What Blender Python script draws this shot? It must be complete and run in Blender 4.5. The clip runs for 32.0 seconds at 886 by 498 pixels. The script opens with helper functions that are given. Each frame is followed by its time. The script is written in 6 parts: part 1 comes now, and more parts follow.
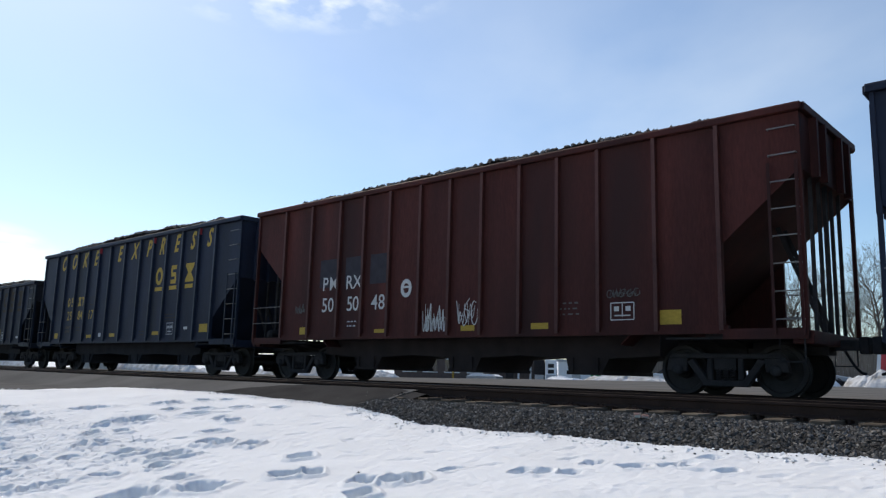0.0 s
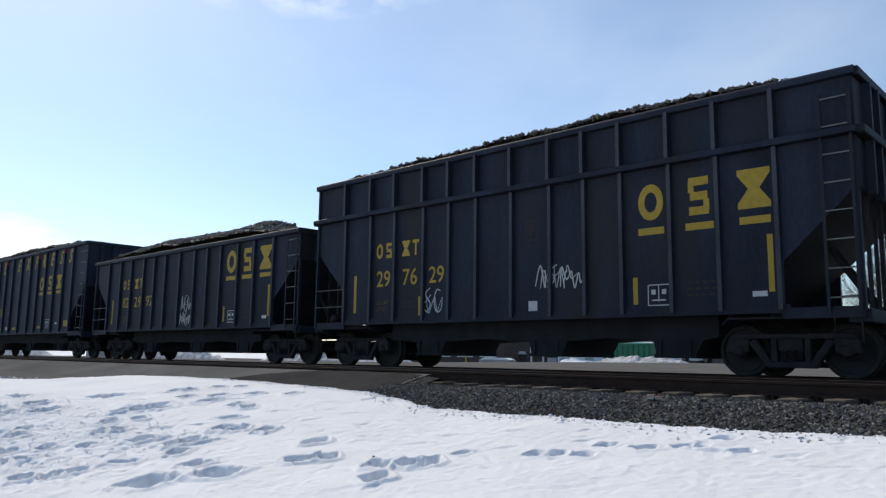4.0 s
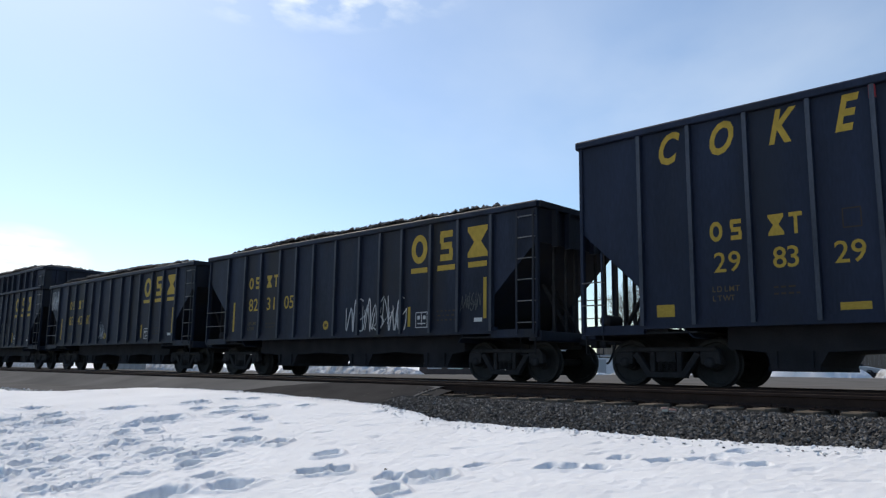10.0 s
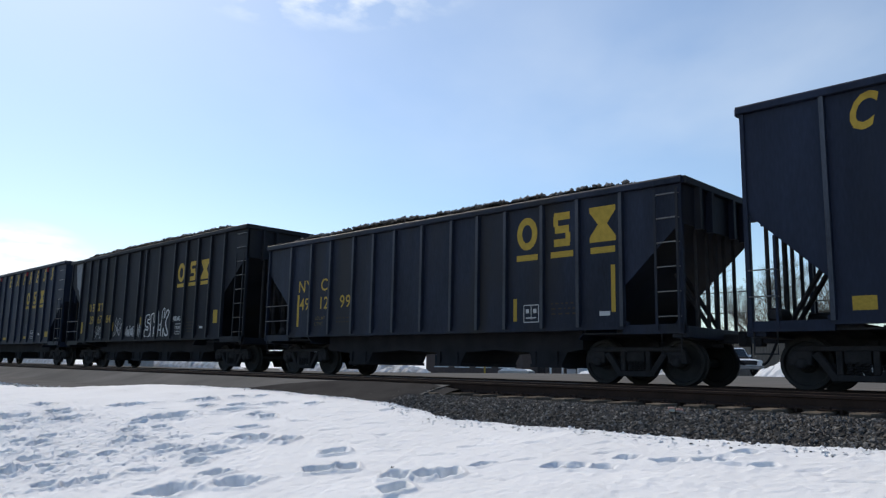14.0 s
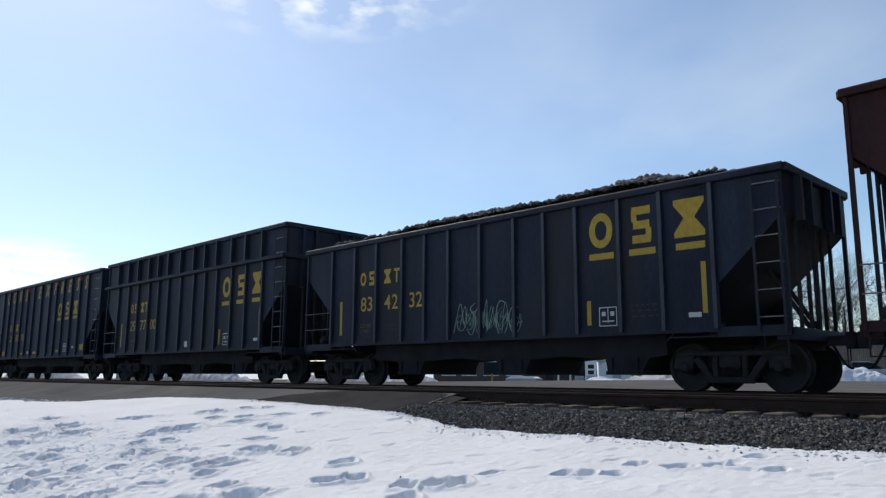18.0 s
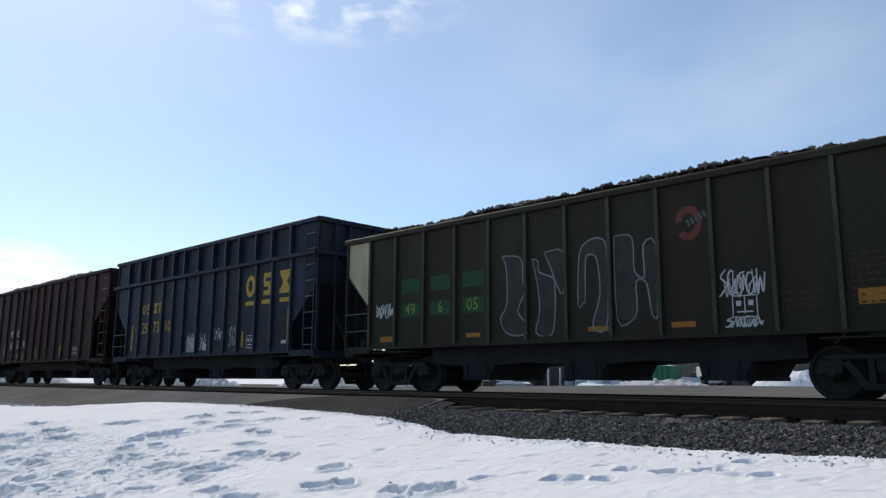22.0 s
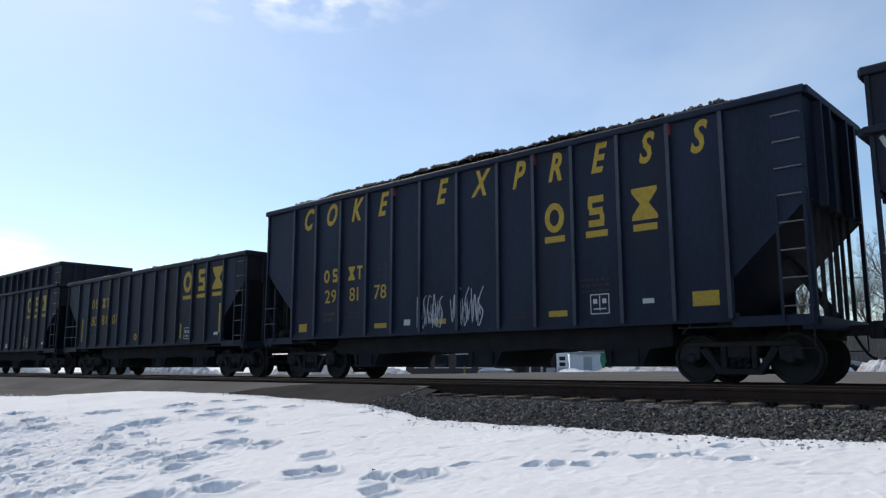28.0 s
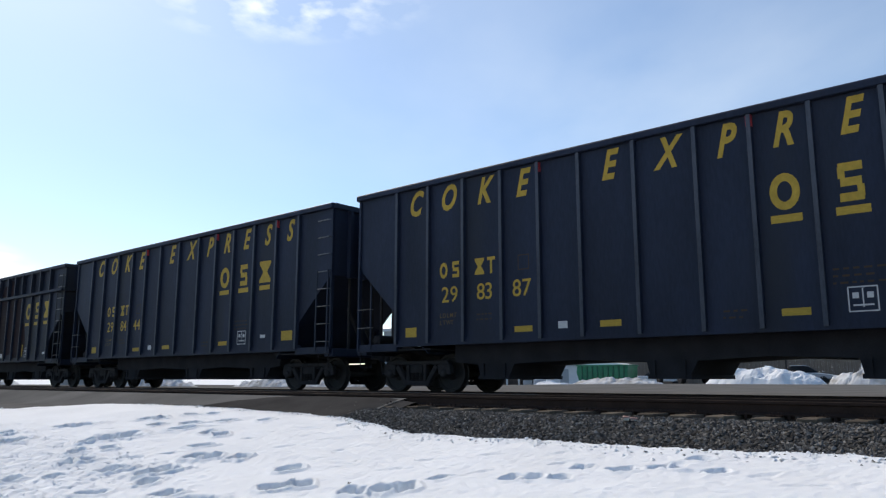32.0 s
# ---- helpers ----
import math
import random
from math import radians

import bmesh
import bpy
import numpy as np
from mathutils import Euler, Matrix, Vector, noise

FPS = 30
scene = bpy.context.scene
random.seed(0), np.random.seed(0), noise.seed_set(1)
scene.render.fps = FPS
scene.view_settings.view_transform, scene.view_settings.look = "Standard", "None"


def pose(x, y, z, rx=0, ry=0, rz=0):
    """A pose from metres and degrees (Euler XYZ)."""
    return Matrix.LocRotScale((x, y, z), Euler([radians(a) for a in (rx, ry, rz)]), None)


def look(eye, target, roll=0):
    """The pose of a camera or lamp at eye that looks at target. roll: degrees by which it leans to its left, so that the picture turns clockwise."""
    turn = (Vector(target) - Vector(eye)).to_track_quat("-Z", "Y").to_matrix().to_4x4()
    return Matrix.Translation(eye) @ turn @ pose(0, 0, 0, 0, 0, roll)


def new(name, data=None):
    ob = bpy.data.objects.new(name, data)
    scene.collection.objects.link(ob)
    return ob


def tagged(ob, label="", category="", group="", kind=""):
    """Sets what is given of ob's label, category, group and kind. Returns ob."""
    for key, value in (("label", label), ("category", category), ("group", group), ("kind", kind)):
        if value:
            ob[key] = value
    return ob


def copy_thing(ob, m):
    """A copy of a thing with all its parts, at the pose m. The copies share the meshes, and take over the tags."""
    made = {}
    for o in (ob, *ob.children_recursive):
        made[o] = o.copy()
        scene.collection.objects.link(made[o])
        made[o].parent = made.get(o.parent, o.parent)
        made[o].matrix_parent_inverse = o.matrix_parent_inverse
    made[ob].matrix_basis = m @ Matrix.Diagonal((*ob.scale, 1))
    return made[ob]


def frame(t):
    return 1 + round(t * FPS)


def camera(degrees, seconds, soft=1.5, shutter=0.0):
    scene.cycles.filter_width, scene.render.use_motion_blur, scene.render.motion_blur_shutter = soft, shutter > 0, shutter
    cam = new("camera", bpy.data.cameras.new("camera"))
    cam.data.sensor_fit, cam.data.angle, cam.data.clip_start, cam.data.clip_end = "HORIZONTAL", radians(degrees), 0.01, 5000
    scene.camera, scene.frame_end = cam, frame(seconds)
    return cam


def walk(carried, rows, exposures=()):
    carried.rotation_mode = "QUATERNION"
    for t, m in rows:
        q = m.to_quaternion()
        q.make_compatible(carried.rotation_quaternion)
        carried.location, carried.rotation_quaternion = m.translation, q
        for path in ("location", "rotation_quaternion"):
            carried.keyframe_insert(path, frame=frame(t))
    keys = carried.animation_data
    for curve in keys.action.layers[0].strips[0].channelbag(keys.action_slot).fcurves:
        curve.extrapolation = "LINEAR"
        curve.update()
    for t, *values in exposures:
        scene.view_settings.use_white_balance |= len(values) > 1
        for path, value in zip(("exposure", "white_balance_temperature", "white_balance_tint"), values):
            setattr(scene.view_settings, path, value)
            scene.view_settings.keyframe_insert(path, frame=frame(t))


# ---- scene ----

# ================= camera and its walk =================
cam = camera(60.53, 32.0, soft=1.3)
EYE = (0.0, 0.0, 0.268)
PATH = [(0, 42.13, 9.28, -1.50), (0.5, 42.21, 9.06, -1.63), (1, 42.10, 8.99, -1.28), (1.5, 42.07, 8.85, -1.01),
        (2, 42.43, 8.62, -0.97), (2.5, 42.66, 8.47, -0.86), (3, 42.86, 8.22, -0.88), (3.5, 43.12, 8.08, -0.82),
        (5.5, 42.90, 8.45, -0.71), (6, 43.10, 8.94, -1.04), (6.5, 43.24, 9.24, -0.90), (7, 43.27, 9.17, -0.74),
        (7.5, 43.31, 9.04, -0.89), (8, 42.50, 9.34, -1.18), (8.5, 42.36, 9.30, -1.00), (9, 42.96, 9.28, -0.62),
        (9.5, 43.66, 9.08, -0.87), (10, 43.99, 8.99, -0.79), (10.5, 44.23, 8.80, -0.80), (11, 44.34, 8.65, -0.73),
        (11.5, 44.41, 8.62, -0.64), (12, 44.38, 8.59, -0.55), (12.5, 44.16, 8.43, -0.79), (13, 44.30, 8.68, -0.40),
        (13.5, 44.35, 8.82, -0.76), (14, 44.49, 8.87, -1.10), (14.5, 44.68, 9.55, -0.91), (16.5, 44.93, 9.74, -0.18),
        (17, 45.20, 9.51, -0.13), (17.5, 45.18, 9.43, -0.19), (18, 45.04, 9.50, -0.27), (18.5, 45.07, 9.55, 0.16),
        (19, 44.81, 9.61, -0.13), (19.5, 44.72, 9.49, -0.15), (20, 44.29, 9.64, -0.03), (20.5, 44.08, 9.72, -0.15),
        (21, 44.03, 9.72, -0.06), (21.5, 44.10, 9.89, -0.48), (22, 44.30, 9.88, -0.35), (22.5, 44.22, 9.77, -0.02),
        (23, 44.09, 9.73, -0.10), (23.5, 43.90, 9.82, 0.13), (24, 43.77, 9.73, -0.23), (24.5, 43.30, 9.82, -0.56),
        (25, 42.51, 10.01, -0.72), (25.5, 42.46, 9.97, -0.27), (26, 42.58, 9.84, 0.17), (26.5, 42.76, 9.48, -0.09),
        (28.5, 43.04, 8.89, -0.04), (29, 42.88, 8.98, -0.36), (29.5, 42.50, 9.08, -0.62), (30, 41.80, 9.21, -0.60),
        (30.5, 41.47, 9.52, -0.44), (31, 41.24, 9.76, -0.21), (31.5, 41.36, 9.80, -0.38), (32, 41.27, 9.86, -0.06)]
walk(cam, [(t, pose(*EYE, 90 + p, r, y)) for t, y, p, r in PATH], exposures=[(0, 0.32, 7250, 8), (14, 0.27, 7250, 8), (17, 0.22, 7250, 8), (26, 0.26, 7250, 8), (29, 0.32, 7250, 8), (32, 0.38, 7250, 8)])

# ================= light =================
SUN_EL, SUN_AZ = 43.0, 78.0      # height, and turn from the far side (+Y) towards -X, in degrees
world = bpy.data.worlds.new("sky")
scene.world = world
world.use_nodes = True
wn = world.node_tree.nodes
sky = wn.new("ShaderNodeTexSky")
sky.sky_type = "NISHITA"
sky.sun_disc = False
sky.sun_elevation = radians(SUN_EL)
sky.sun_rotation = radians(-SUN_AZ)
sky.air_density, sky.dust_density, sky.ozone_density = 1.0, 0.5, 6.0
world.node_tree.links.new(sky.outputs[0], wn["Background"].inputs[0])
wn["Background"].inputs[1].default_value = 0.127
lamp = bpy.data.lights.new("sun", "SUN")
lamp.energy, lamp.angle, lamp.color = 2.4, radians(0.6), (1.0, 0.94, 0.87)
sun = new("sun", lamp)
az, el = radians(SUN_AZ), radians(SUN_EL)
sun_from = Vector((-math.sin(az) * math.cos(el), math.cos(az) * math.cos(el), math.sin(el)))
sun.matrix_world = look(sun_from * 60, (0, 0, 0))

# ================= materials =================
def node_mat(name):
    m = bpy.data.materials.new(name)
    m.use_nodes = True
    return m, m.node_tree.nodes, m.node_tree.links, m.node_tree.nodes["Principled BSDF"]


def surface(name, colour, rough=0.7, metal=0.0, vary=0.25, scale=3.0, fine=40.0, bump=0.15, stretch=(1, 1, 1),
            second=None, amount=0.5, spread=0.08, spec=0.5, per_object=0.0):
    """A surface with large stains, fine grain and relief. second: a stain colour that covers about `amount` of it."""
    m, n, l, b = node_mat(name)
    tc = n.new("ShaderNodeTexCoord")
    mp = n.new("ShaderNodeMapping")
    mp.inputs["Scale"].default_value = stretch
    l.new(tc.outputs["Object"], mp.inputs[0])
    big, small = n.new("ShaderNodeTexNoise"), n.new("ShaderNodeTexNoise")
    big.inputs["Scale"].default_value, big.inputs["Detail"].default_value = scale, 5
    small.inputs["Scale"].default_value, small.inputs["Detail"].default_value = fine, 3
    l.new(mp.outputs[0], big.inputs["Vector"])
    l.new(mp.outputs[0], small.inputs["Vector"])
    ramp = n.new("ShaderNodeValToRGB")
    c = Vector(colour)
    e = ramp.color_ramp.elements
    e[0].position, e[1].position = 0.3, 0.7
    e[0].color, e[1].color = (*(c * (1 - vary)), 1), (*[min(1, v * (1 + vary)) for v in c], 1)
    mixf = n.new("ShaderNodeMath")
    mixf.operation = "MULTIPLY_ADD"
    mixf.inputs[1].default_value, mixf.inputs[2].default_value = 0.35, 0.0
    l.new(small.outputs["Fac"], mixf.inputs[0])
    add = n.new("ShaderNodeMath")
    add.operation = "MULTIPLY_ADD"
    add.inputs[1].default_value = 0.65
    l.new(big.outputs["Fac"], add.inputs[0])
    l.new(mixf.outputs[0], add.inputs[2])
    l.new(add.outputs[0], ramp.inputs[0])
    out = ramp.outputs[0]
    if second:
        r2 = n.new("ShaderNodeValToRGB")
        r2.color_ramp.elements[0].position, r2.color_ramp.elements[1].position = 1 - amount - spread, 1 - amount + spread
        third = n.new("ShaderNodeTexNoise")
        third.inputs["Scale"].default_value, third.inputs["Detail"].default_value = scale * 0.6, 6
        l.new(mp.outputs[0], third.inputs["Vector"])
        l.new(third.outputs["Fac"], r2.inputs[0])
        mx = n.new("ShaderNodeMixRGB")
        l.new(r2.outputs[0], mx.inputs[0])
        l.new(out, mx.inputs[1])
        mx.inputs[2].default_value = (*second, 1)
        out = mx.outputs[0]
    if per_object:
        oi = n.new("ShaderNodeObjectInfo")
        hsv = n.new("ShaderNodeHueSaturation")
        ma = n.new("ShaderNodeMath")
        ma.operation = "MULTIPLY_ADD"
        ma.inputs[1].default_value, ma.inputs[2].default_value = per_object * 2, 1 - per_object
        l.new(oi.outputs["Random"], ma.inputs[0])
        l.new(ma.outputs[0], hsv.inputs["Value"])
        l.new(out, hsv.inputs["Color"])
        out = hsv.outputs[0]
    l.new(out, b.inputs["Base Color"])
    b.inputs["Roughness"].default_value, b.inputs["Metallic"].default_value = rough, metal
    b.inputs["Specular IOR Level"].default_value = spec
    if bump:
        bp = n.new("ShaderNodeBump")
        bp.inputs["Strength"].default_value, bp.inputs["Distance"].default_value = bump, 0.02
        l.new(add.outputs[0], bp.inputs["Height"])
        l.new(bp.outputs[0], b.inputs["Normal"])
    return m


STREAK = (1.0, 1.0, 0.22)
M = {}
M["navy"] = surface("navy_paint", (0.0135, 0.0185, 0.033), 0.6, 0, 0.55, 1.4, 26, 0.3, STREAK, (0.020, 0.020, 0.023), 0.42, 0.10, spec=0.2)
M["navy_new"] = surface("newer_navy_paint", (0.0125, 0.0185, 0.036), 0.6, 0, 0.42, 1.1, 26, 0.22, STREAK, (0.016, 0.020, 0.029), 0.34, 0.12, spec=0.2)
M["red"] = surface("oxide_red_paint", (0.064, 0.018, 0.015), 0.65, 0, 0.45, 1.2, 26, 0.25, STREAK, (0.034, 0.014, 0.013), 0.45, 0.14, spec=0.14)
M["red_old"] = surface("sooty_oxide_red_paint", (0.038, 0.014, 0.013), 0.65, 0, 0.5, 1.2, 26, 0.25, STREAK, (0.023, 0.013, 0.013), 0.45, 0.14, spec=0.14)
M["primer"] = surface("dark_red_primer", (0.024, 0.012, 0.012), 0.75, 0, 0.4, 1.2, 26, 0.2, STREAK, (0.016, 0.011, 0.012), 0.45, 0.14, spec=0.14)
M["soot"] = surface("sooty_navy_paint", (0.010, 0.012, 0.018), 0.65, 0, 0.5, 1.4, 26, 0.3, STREAK, (0.015, 0.015, 0.016), 0.40, 0.12, spec=0.18)
M["green"] = surface("olive_green_paint", (0.027, 0.029, 0.017), 0.65, 0, 0.5, 1.2, 26, 0.25, STREAK, (0.027, 0.020, 0.014), 0.52, 0.14, spec=0.16)
M["rusty"] = surface("rusted_grey_paint", (0.024, 0.024, 0.028), 0.7, 0, 0.35, 0.9, 30, 0.1, (0.6, 1, 0.3), (0.038, 0.018, 0.012), 0.36, 0.06, spec=0.16)
# paler paint for post fronts: part wear, part their bright lit edge
for key, c in (("navy", (0.055, 0.060, 0.072)), ("navy_new", (0.054, 0.063, 0.080)), ("red", (0.080, 0.034, 0.029)), ("red_old", (0.050, 0.021, 0.018)), ("soot", (0.032, 0.034, 0.040)), ("green", (0.048, 0.050, 0.032)), ("rusty", (0.045, 0.038, 0.036))):
    M[key + "_worn"] = surface("worn_" + key + "_paint", c, 0.65, 0, 0.4, 2.5, 40, 0.1, STREAK, spec=0.25)
M["black"] = surface("grimy_black_steel", (0.030, 0.028, 0.029), 0.85, 0, 0.4, 4, 40, 0.12, spec=0.15)
M["bay_dark"] = surface("sooty_hopper_steel", (0.026, 0.026, 0.030), 0.85, 0, 0.35, 2, 40, 0.1, spec=0.12)
M["bay_red"] = surface("sooty_red_hopper_steel", (0.031, 0.024, 0.023), 0.85, 0, 0.35, 2, 40, 0.1, spec=0.12)
M["wheel"] = surface("worn_wheel_steel", (0.030, 0.028, 0.027), 0.7, 0.1, 0.3, 6, 60, 0.05, spec=0.2)
M["coke"] = surface("grey_coke_lumps", (0.135, 0.123, 0.117), 0.85, 0, 0.5, 5, 35, 0.4, spec=0.15)
M["steel"] = surface("dull_galvanised_rung", (0.15, 0.15, 0.155), 0.4, 0.6, 0.2, 8, 50, 0.0)
M["yellow"] = surface("yellow_marking", (0.40, 0.265, 0.045), 0.6, 0, 0.25, 5, 40, 0.0, spec=0.15)
M["white"] = surface("white_marking", (0.50, 0.50, 0.49), 0.6, 0, 0.2, 5, 40, 0.0, spec=0.15)
M["dull_yellow"] = surface("faded_yellow_marking", (0.052, 0.037, 0.021), 0.7, 0, 0.3, 5, 40, 0.0, spec=0.15)
M["dim_yellow"] = surface("dim_yellow_marking", (0.12, 0.085, 0.035), 0.7, 0, 0.3, 5, 40, 0.0, spec=0.15)
M["rail"] = surface("rusty_rail_side", (0.036, 0.023, 0.018), 0.8, 0.0, 0.35, 3, 40, 0.1, spec=0.1)
M["tie"] = surface("weathered_tie_wood", (0.115, 0.092, 0.070), 0.9, 0, 0.4, 6, 40, 0.4, (0.4, 3, 3), per_object=0.3, spec=0.1)
M["gravel"] = surface("grey_crushed_stone", (0.075, 0.070, 0.065), 0.9, 0, 0.55, 7, 60, 0.5, spec=0.0)
M["stone"] = None
M["asphalt"] = surface("salt_dusted_asphalt", (0.145, 0.140, 0.134), 0.85, 0, 0.25, 0.7, 60, 0.25, second=(0.115, 0.112, 0.107), amount=0.4, spec=0.0)
# the crossing's backlit slope, with its shade put into the colour
M["shaded_asphalt"] = surface("shaded_slope_asphalt", (0.055, 0.052, 0.050), 0.8, 0, 0.3, 1.5, 60, 0.25, spec=0.0)
M["snow"] = surface("granular_snow", (0.83, 0.83, 0.83), 0.9, 0, 0.06, 1.2, 90, 0.9, second=(0.74, 0.735, 0.73), amount=0.3, spread=0.12, spec=0.15)
M["dirty_snow"] = surface("dirty_ploughed_snow", (0.60, 0.60, 0.60), 0.7, 0, 0.12, 2.5, 20, 0.5, second=(0.36, 0.34, 0.31), amount=0.45, spread=0.12, spec=0.1)

M["concrete"] = surface("weathered_concrete", (0.36, 0.35, 0.33), 0.85, 0, 0.25, 1.2, 30, 0.2)
M["white_paint"] = surface("white_enamel", (0.72, 0.73, 0.74), 0.35, 0, 0.06, 2, 30, 0.02)
M["grey_paint"] = surface("grey_enamel", (0.36, 0.38, 0.40), 0.4, 0, 0.1, 1.5, 30, 0.03)
M["green_paint"] = surface("green_container_paint", (0.02, 0.20, 0.10), 0.4, 0, 0.25, 2, 30, 0.05)
M["green_dark"] = surface("dark_green_container_paint", (0.015, 0.11, 0.06), 0.5, 0, 0.25, 2, 30, 0.05)
M["car_glass"] = surface("dark_car_glass", (0.02, 0.024, 0.028), 0.06, 0, 0.1, 3, 30, 0.0)
M["lamp_glass"] = surface("clear_headlamp", (0.6, 0.62, 0.65), 0.1, 0, 0.1, 3, 30, 0.0)
M["fence"] = surface("weathered_fence_board", (0.19, 0.15, 0.12), 0.9, 0, 0.4, 2.5, 40, 0.3, (3, 3, 0.3))
M["sign_red"] = surface("red_banner_cloth", (0.55, 0.05, 0.06), 0.6, 0, 0.15, 2, 40, 0.03)
M["brick_red"] = surface("dull_brown_brick_wall", (0.085, 0.058, 0.050), 0.85, 0, 0.3, 3, 25, 0.2)
M["bark"] = surface("grey_brown_bark", (0.11, 0.09, 0.075), 0.9, 0, 0.35, 4, 40, 0.3)
M["scrap"] = surface("faded_plastic_scrap", (0.30, 0.17, 0.14), 0.5, 0, 0.3, 6, 40, 0.0, second=(0.36, 0.40, 0.38), amount=0.5, spread=0.02)
M["clamp"] = surface("faded_red_clamp", (0.35, 0.03, 0.04), 0.55, 0, 0.2, 6, 40, 0.0)
for key, c in (("slate", (0.036, 0.034, 0.042)), ("pale", (0.40, 0.43, 0.46)), ("soft_fill", (0.040, 0.042, 0.036)), ("chalk", (0.19, 0.20, 0.21)), ("ghost", (0.095, 0.098, 0.096)), ("mint", (0.24, 0.34, 0.29)), ("lime", (0.17, 0.23, 0.06)),
               ("teal", (0.020, 0.075, 0.058)), ("blue", (0.022, 0.09, 0.16)), ("leaf", (0.022, 0.065, 0.03)), ("orange", (0.32, 0.14, 0.03)), ("cream", (0.36, 0.32, 0.21)),
               ("rust_patch", (0.050, 0.024, 0.016)), ("rust_bright", (0.056, 0.027, 0.017)), ("rust_red", (0.14, 0.045, 0.035))):
    M[key] = surface(key + "_mark_paint", c, 0.7, 0, 0.3, 3, 35, 0.03, STREAK, spec=0.15)


def island_stone():
    m, n, l, b = node_mat("crushed_stones")
    geo, ramp, tc, tx = n.new("ShaderNodeNewGeometry"), n.new("ShaderNodeValToRGB"), n.new("ShaderNodeTexCoord"), n.new("ShaderNodeTexNoise")
    e = ramp.color_ramp.elements
    e[0].color, e[1].color = (0.048, 0.043, 0.039, 1), (0.33, 0.31, 0.285, 1)
    e.new(0.8).color = (0.145, 0.134, 0.122, 1)
    l.new(geo.outputs["Random Per Island"], ramp.inputs[0])
    tx.inputs["Scale"].default_value = 60
    l.new(tc.outputs["Object"], tx.inputs["Vector"])
    mx = n.new("ShaderNodeMixRGB")
    mx.blend_type = "MULTIPLY"
    mx.inputs[0].default_value = 0.5
    l.new(ramp.outputs[0], mx.inputs[1])
    l.new(tx.outputs["Fac"], mx.inputs[2])
    l.new(mx.outputs[0], b.inputs["Base Color"])
    b.inputs["Roughness"].default_value = 0.9
    b.inputs["Specular IOR Level"].default_value = 0.12
    return m


M["stone"] = island_stone()
M["stone_piece"] = surface("crushed_stone_piece", (0.125, 0.115, 0.105), 0.9, 0, 0.35, 12, 60, 0.3, spec=0.1, per_object=0.6)

# ================= mesh helpers =================
def box(bm, x0, x1, y0, y1, z0, z1):
    v = [bm.verts.new(p) for p in ((x0, y0, z0), (x1, y0, z0), (x1, y1, z0), (x0, y1, z0), (x0, y0, z1), (x1, y0, z1), (x1, y1, z1), (x0, y1, z1))]
    for f in ((3, 2, 1, 0), (4, 5, 6, 7), (0, 1, 5, 4), (1, 2, 6, 5), (2, 3, 7, 6), (3, 0, 4, 7)):
        bm.faces.new([v[i] for i in f])


def prism(bm, pts, a0, a1, axis="y"):
    """A flat outline pushed from a0 to a1 along an axis; the outline's two numbers are the other two axes in order."""
    def at(p, a):
        return {"y": (p[0], a, p[1]), "x": (a, p[0], p[1]), "z": (p[0], p[1], a)}[axis]
    lo, hi = [bm.verts.new(at(p, a0)) for p in pts], [bm.verts.new(at(p, a1)) for p in pts]
    n = len(pts)
    bm.faces.new(lo)
    bm.faces.new(hi[::-1])
    for i in range(n):
        bm.faces.new((lo[i], hi[i], hi[(i + 1) % n], lo[(i + 1) % n]))


def tube(bm, p, q, r, n=6, r2=None):
    p, q = Vector(p), Vector(q)
    d = (q - p).normalized()
    u = d.orthogonal().normalized()
    w = d.cross(u)
    ring = lambda c, rr: [bm.verts.new(c + (u * math.cos(2 * math.pi * i / n) + w * math.sin(2 * math.pi * i / n)) * rr) for i in range(n)]
    a, b = ring(p, r), ring(q, r if r2 is None else r2)
    bm.faces.new(a[::-1])
    bm.faces.new(b)
    for i in range(n):
        bm.faces.new((a[i], a[(i + 1) % n], b[(i + 1) % n], b[i]))


def pipe(bm, pts, r, n=6):
    """One bent round bar along the points, its ends closed."""
    pts, rings = [Vector(p) for p in pts], []
    for i, p in enumerate(pts):
        d = (pts[min(i + 1, len(pts) - 1)] - pts[max(i - 1, 0)]).normalized()
        side = d.cross(Vector((0.31, 0.17, 0.93))).normalized()
        up = d.cross(side)
        rings.append([bm.verts.new(p + (side * math.cos(k * 2 * math.pi / n) + up * math.sin(k * 2 * math.pi / n)) * r) for k in range(n)])
    for a, b in zip(rings, rings[1:]):
        for k in range(n):
            bm.faces.new((a[k], a[(k + 1) % n], b[(k + 1) % n], b[k]))
    bm.faces.new(rings[0][::-1])
    bm.faces.new(rings[-1])


def lathe(bm, profile, n=24, axis="y", centre=(0, 0, 0)):
    """Turns (radius, along) pairs about an axis."""
    rings = []
    for rad, along in profile:
        ring = []
        for i in range(n):
            a = 2 * math.pi * i / n
            c, s = rad * math.cos(a), rad * math.sin(a)
            v = {"y": (c, along, s), "z": (c, s, along), "x": (along, c, s)}[axis]
            ring.append(bm.verts.new(Vector(v) + Vector(centre)))
        rings.append(ring)
    for a, b in zip(rings, rings[1:]):
        for i in range(n):
            bm.faces.new((a[i], a[(i + 1) % n], b[(i + 1) % n], b[i]))
    bm.faces.new(rings[0][::-1])
    bm.faces.new(rings[-1])


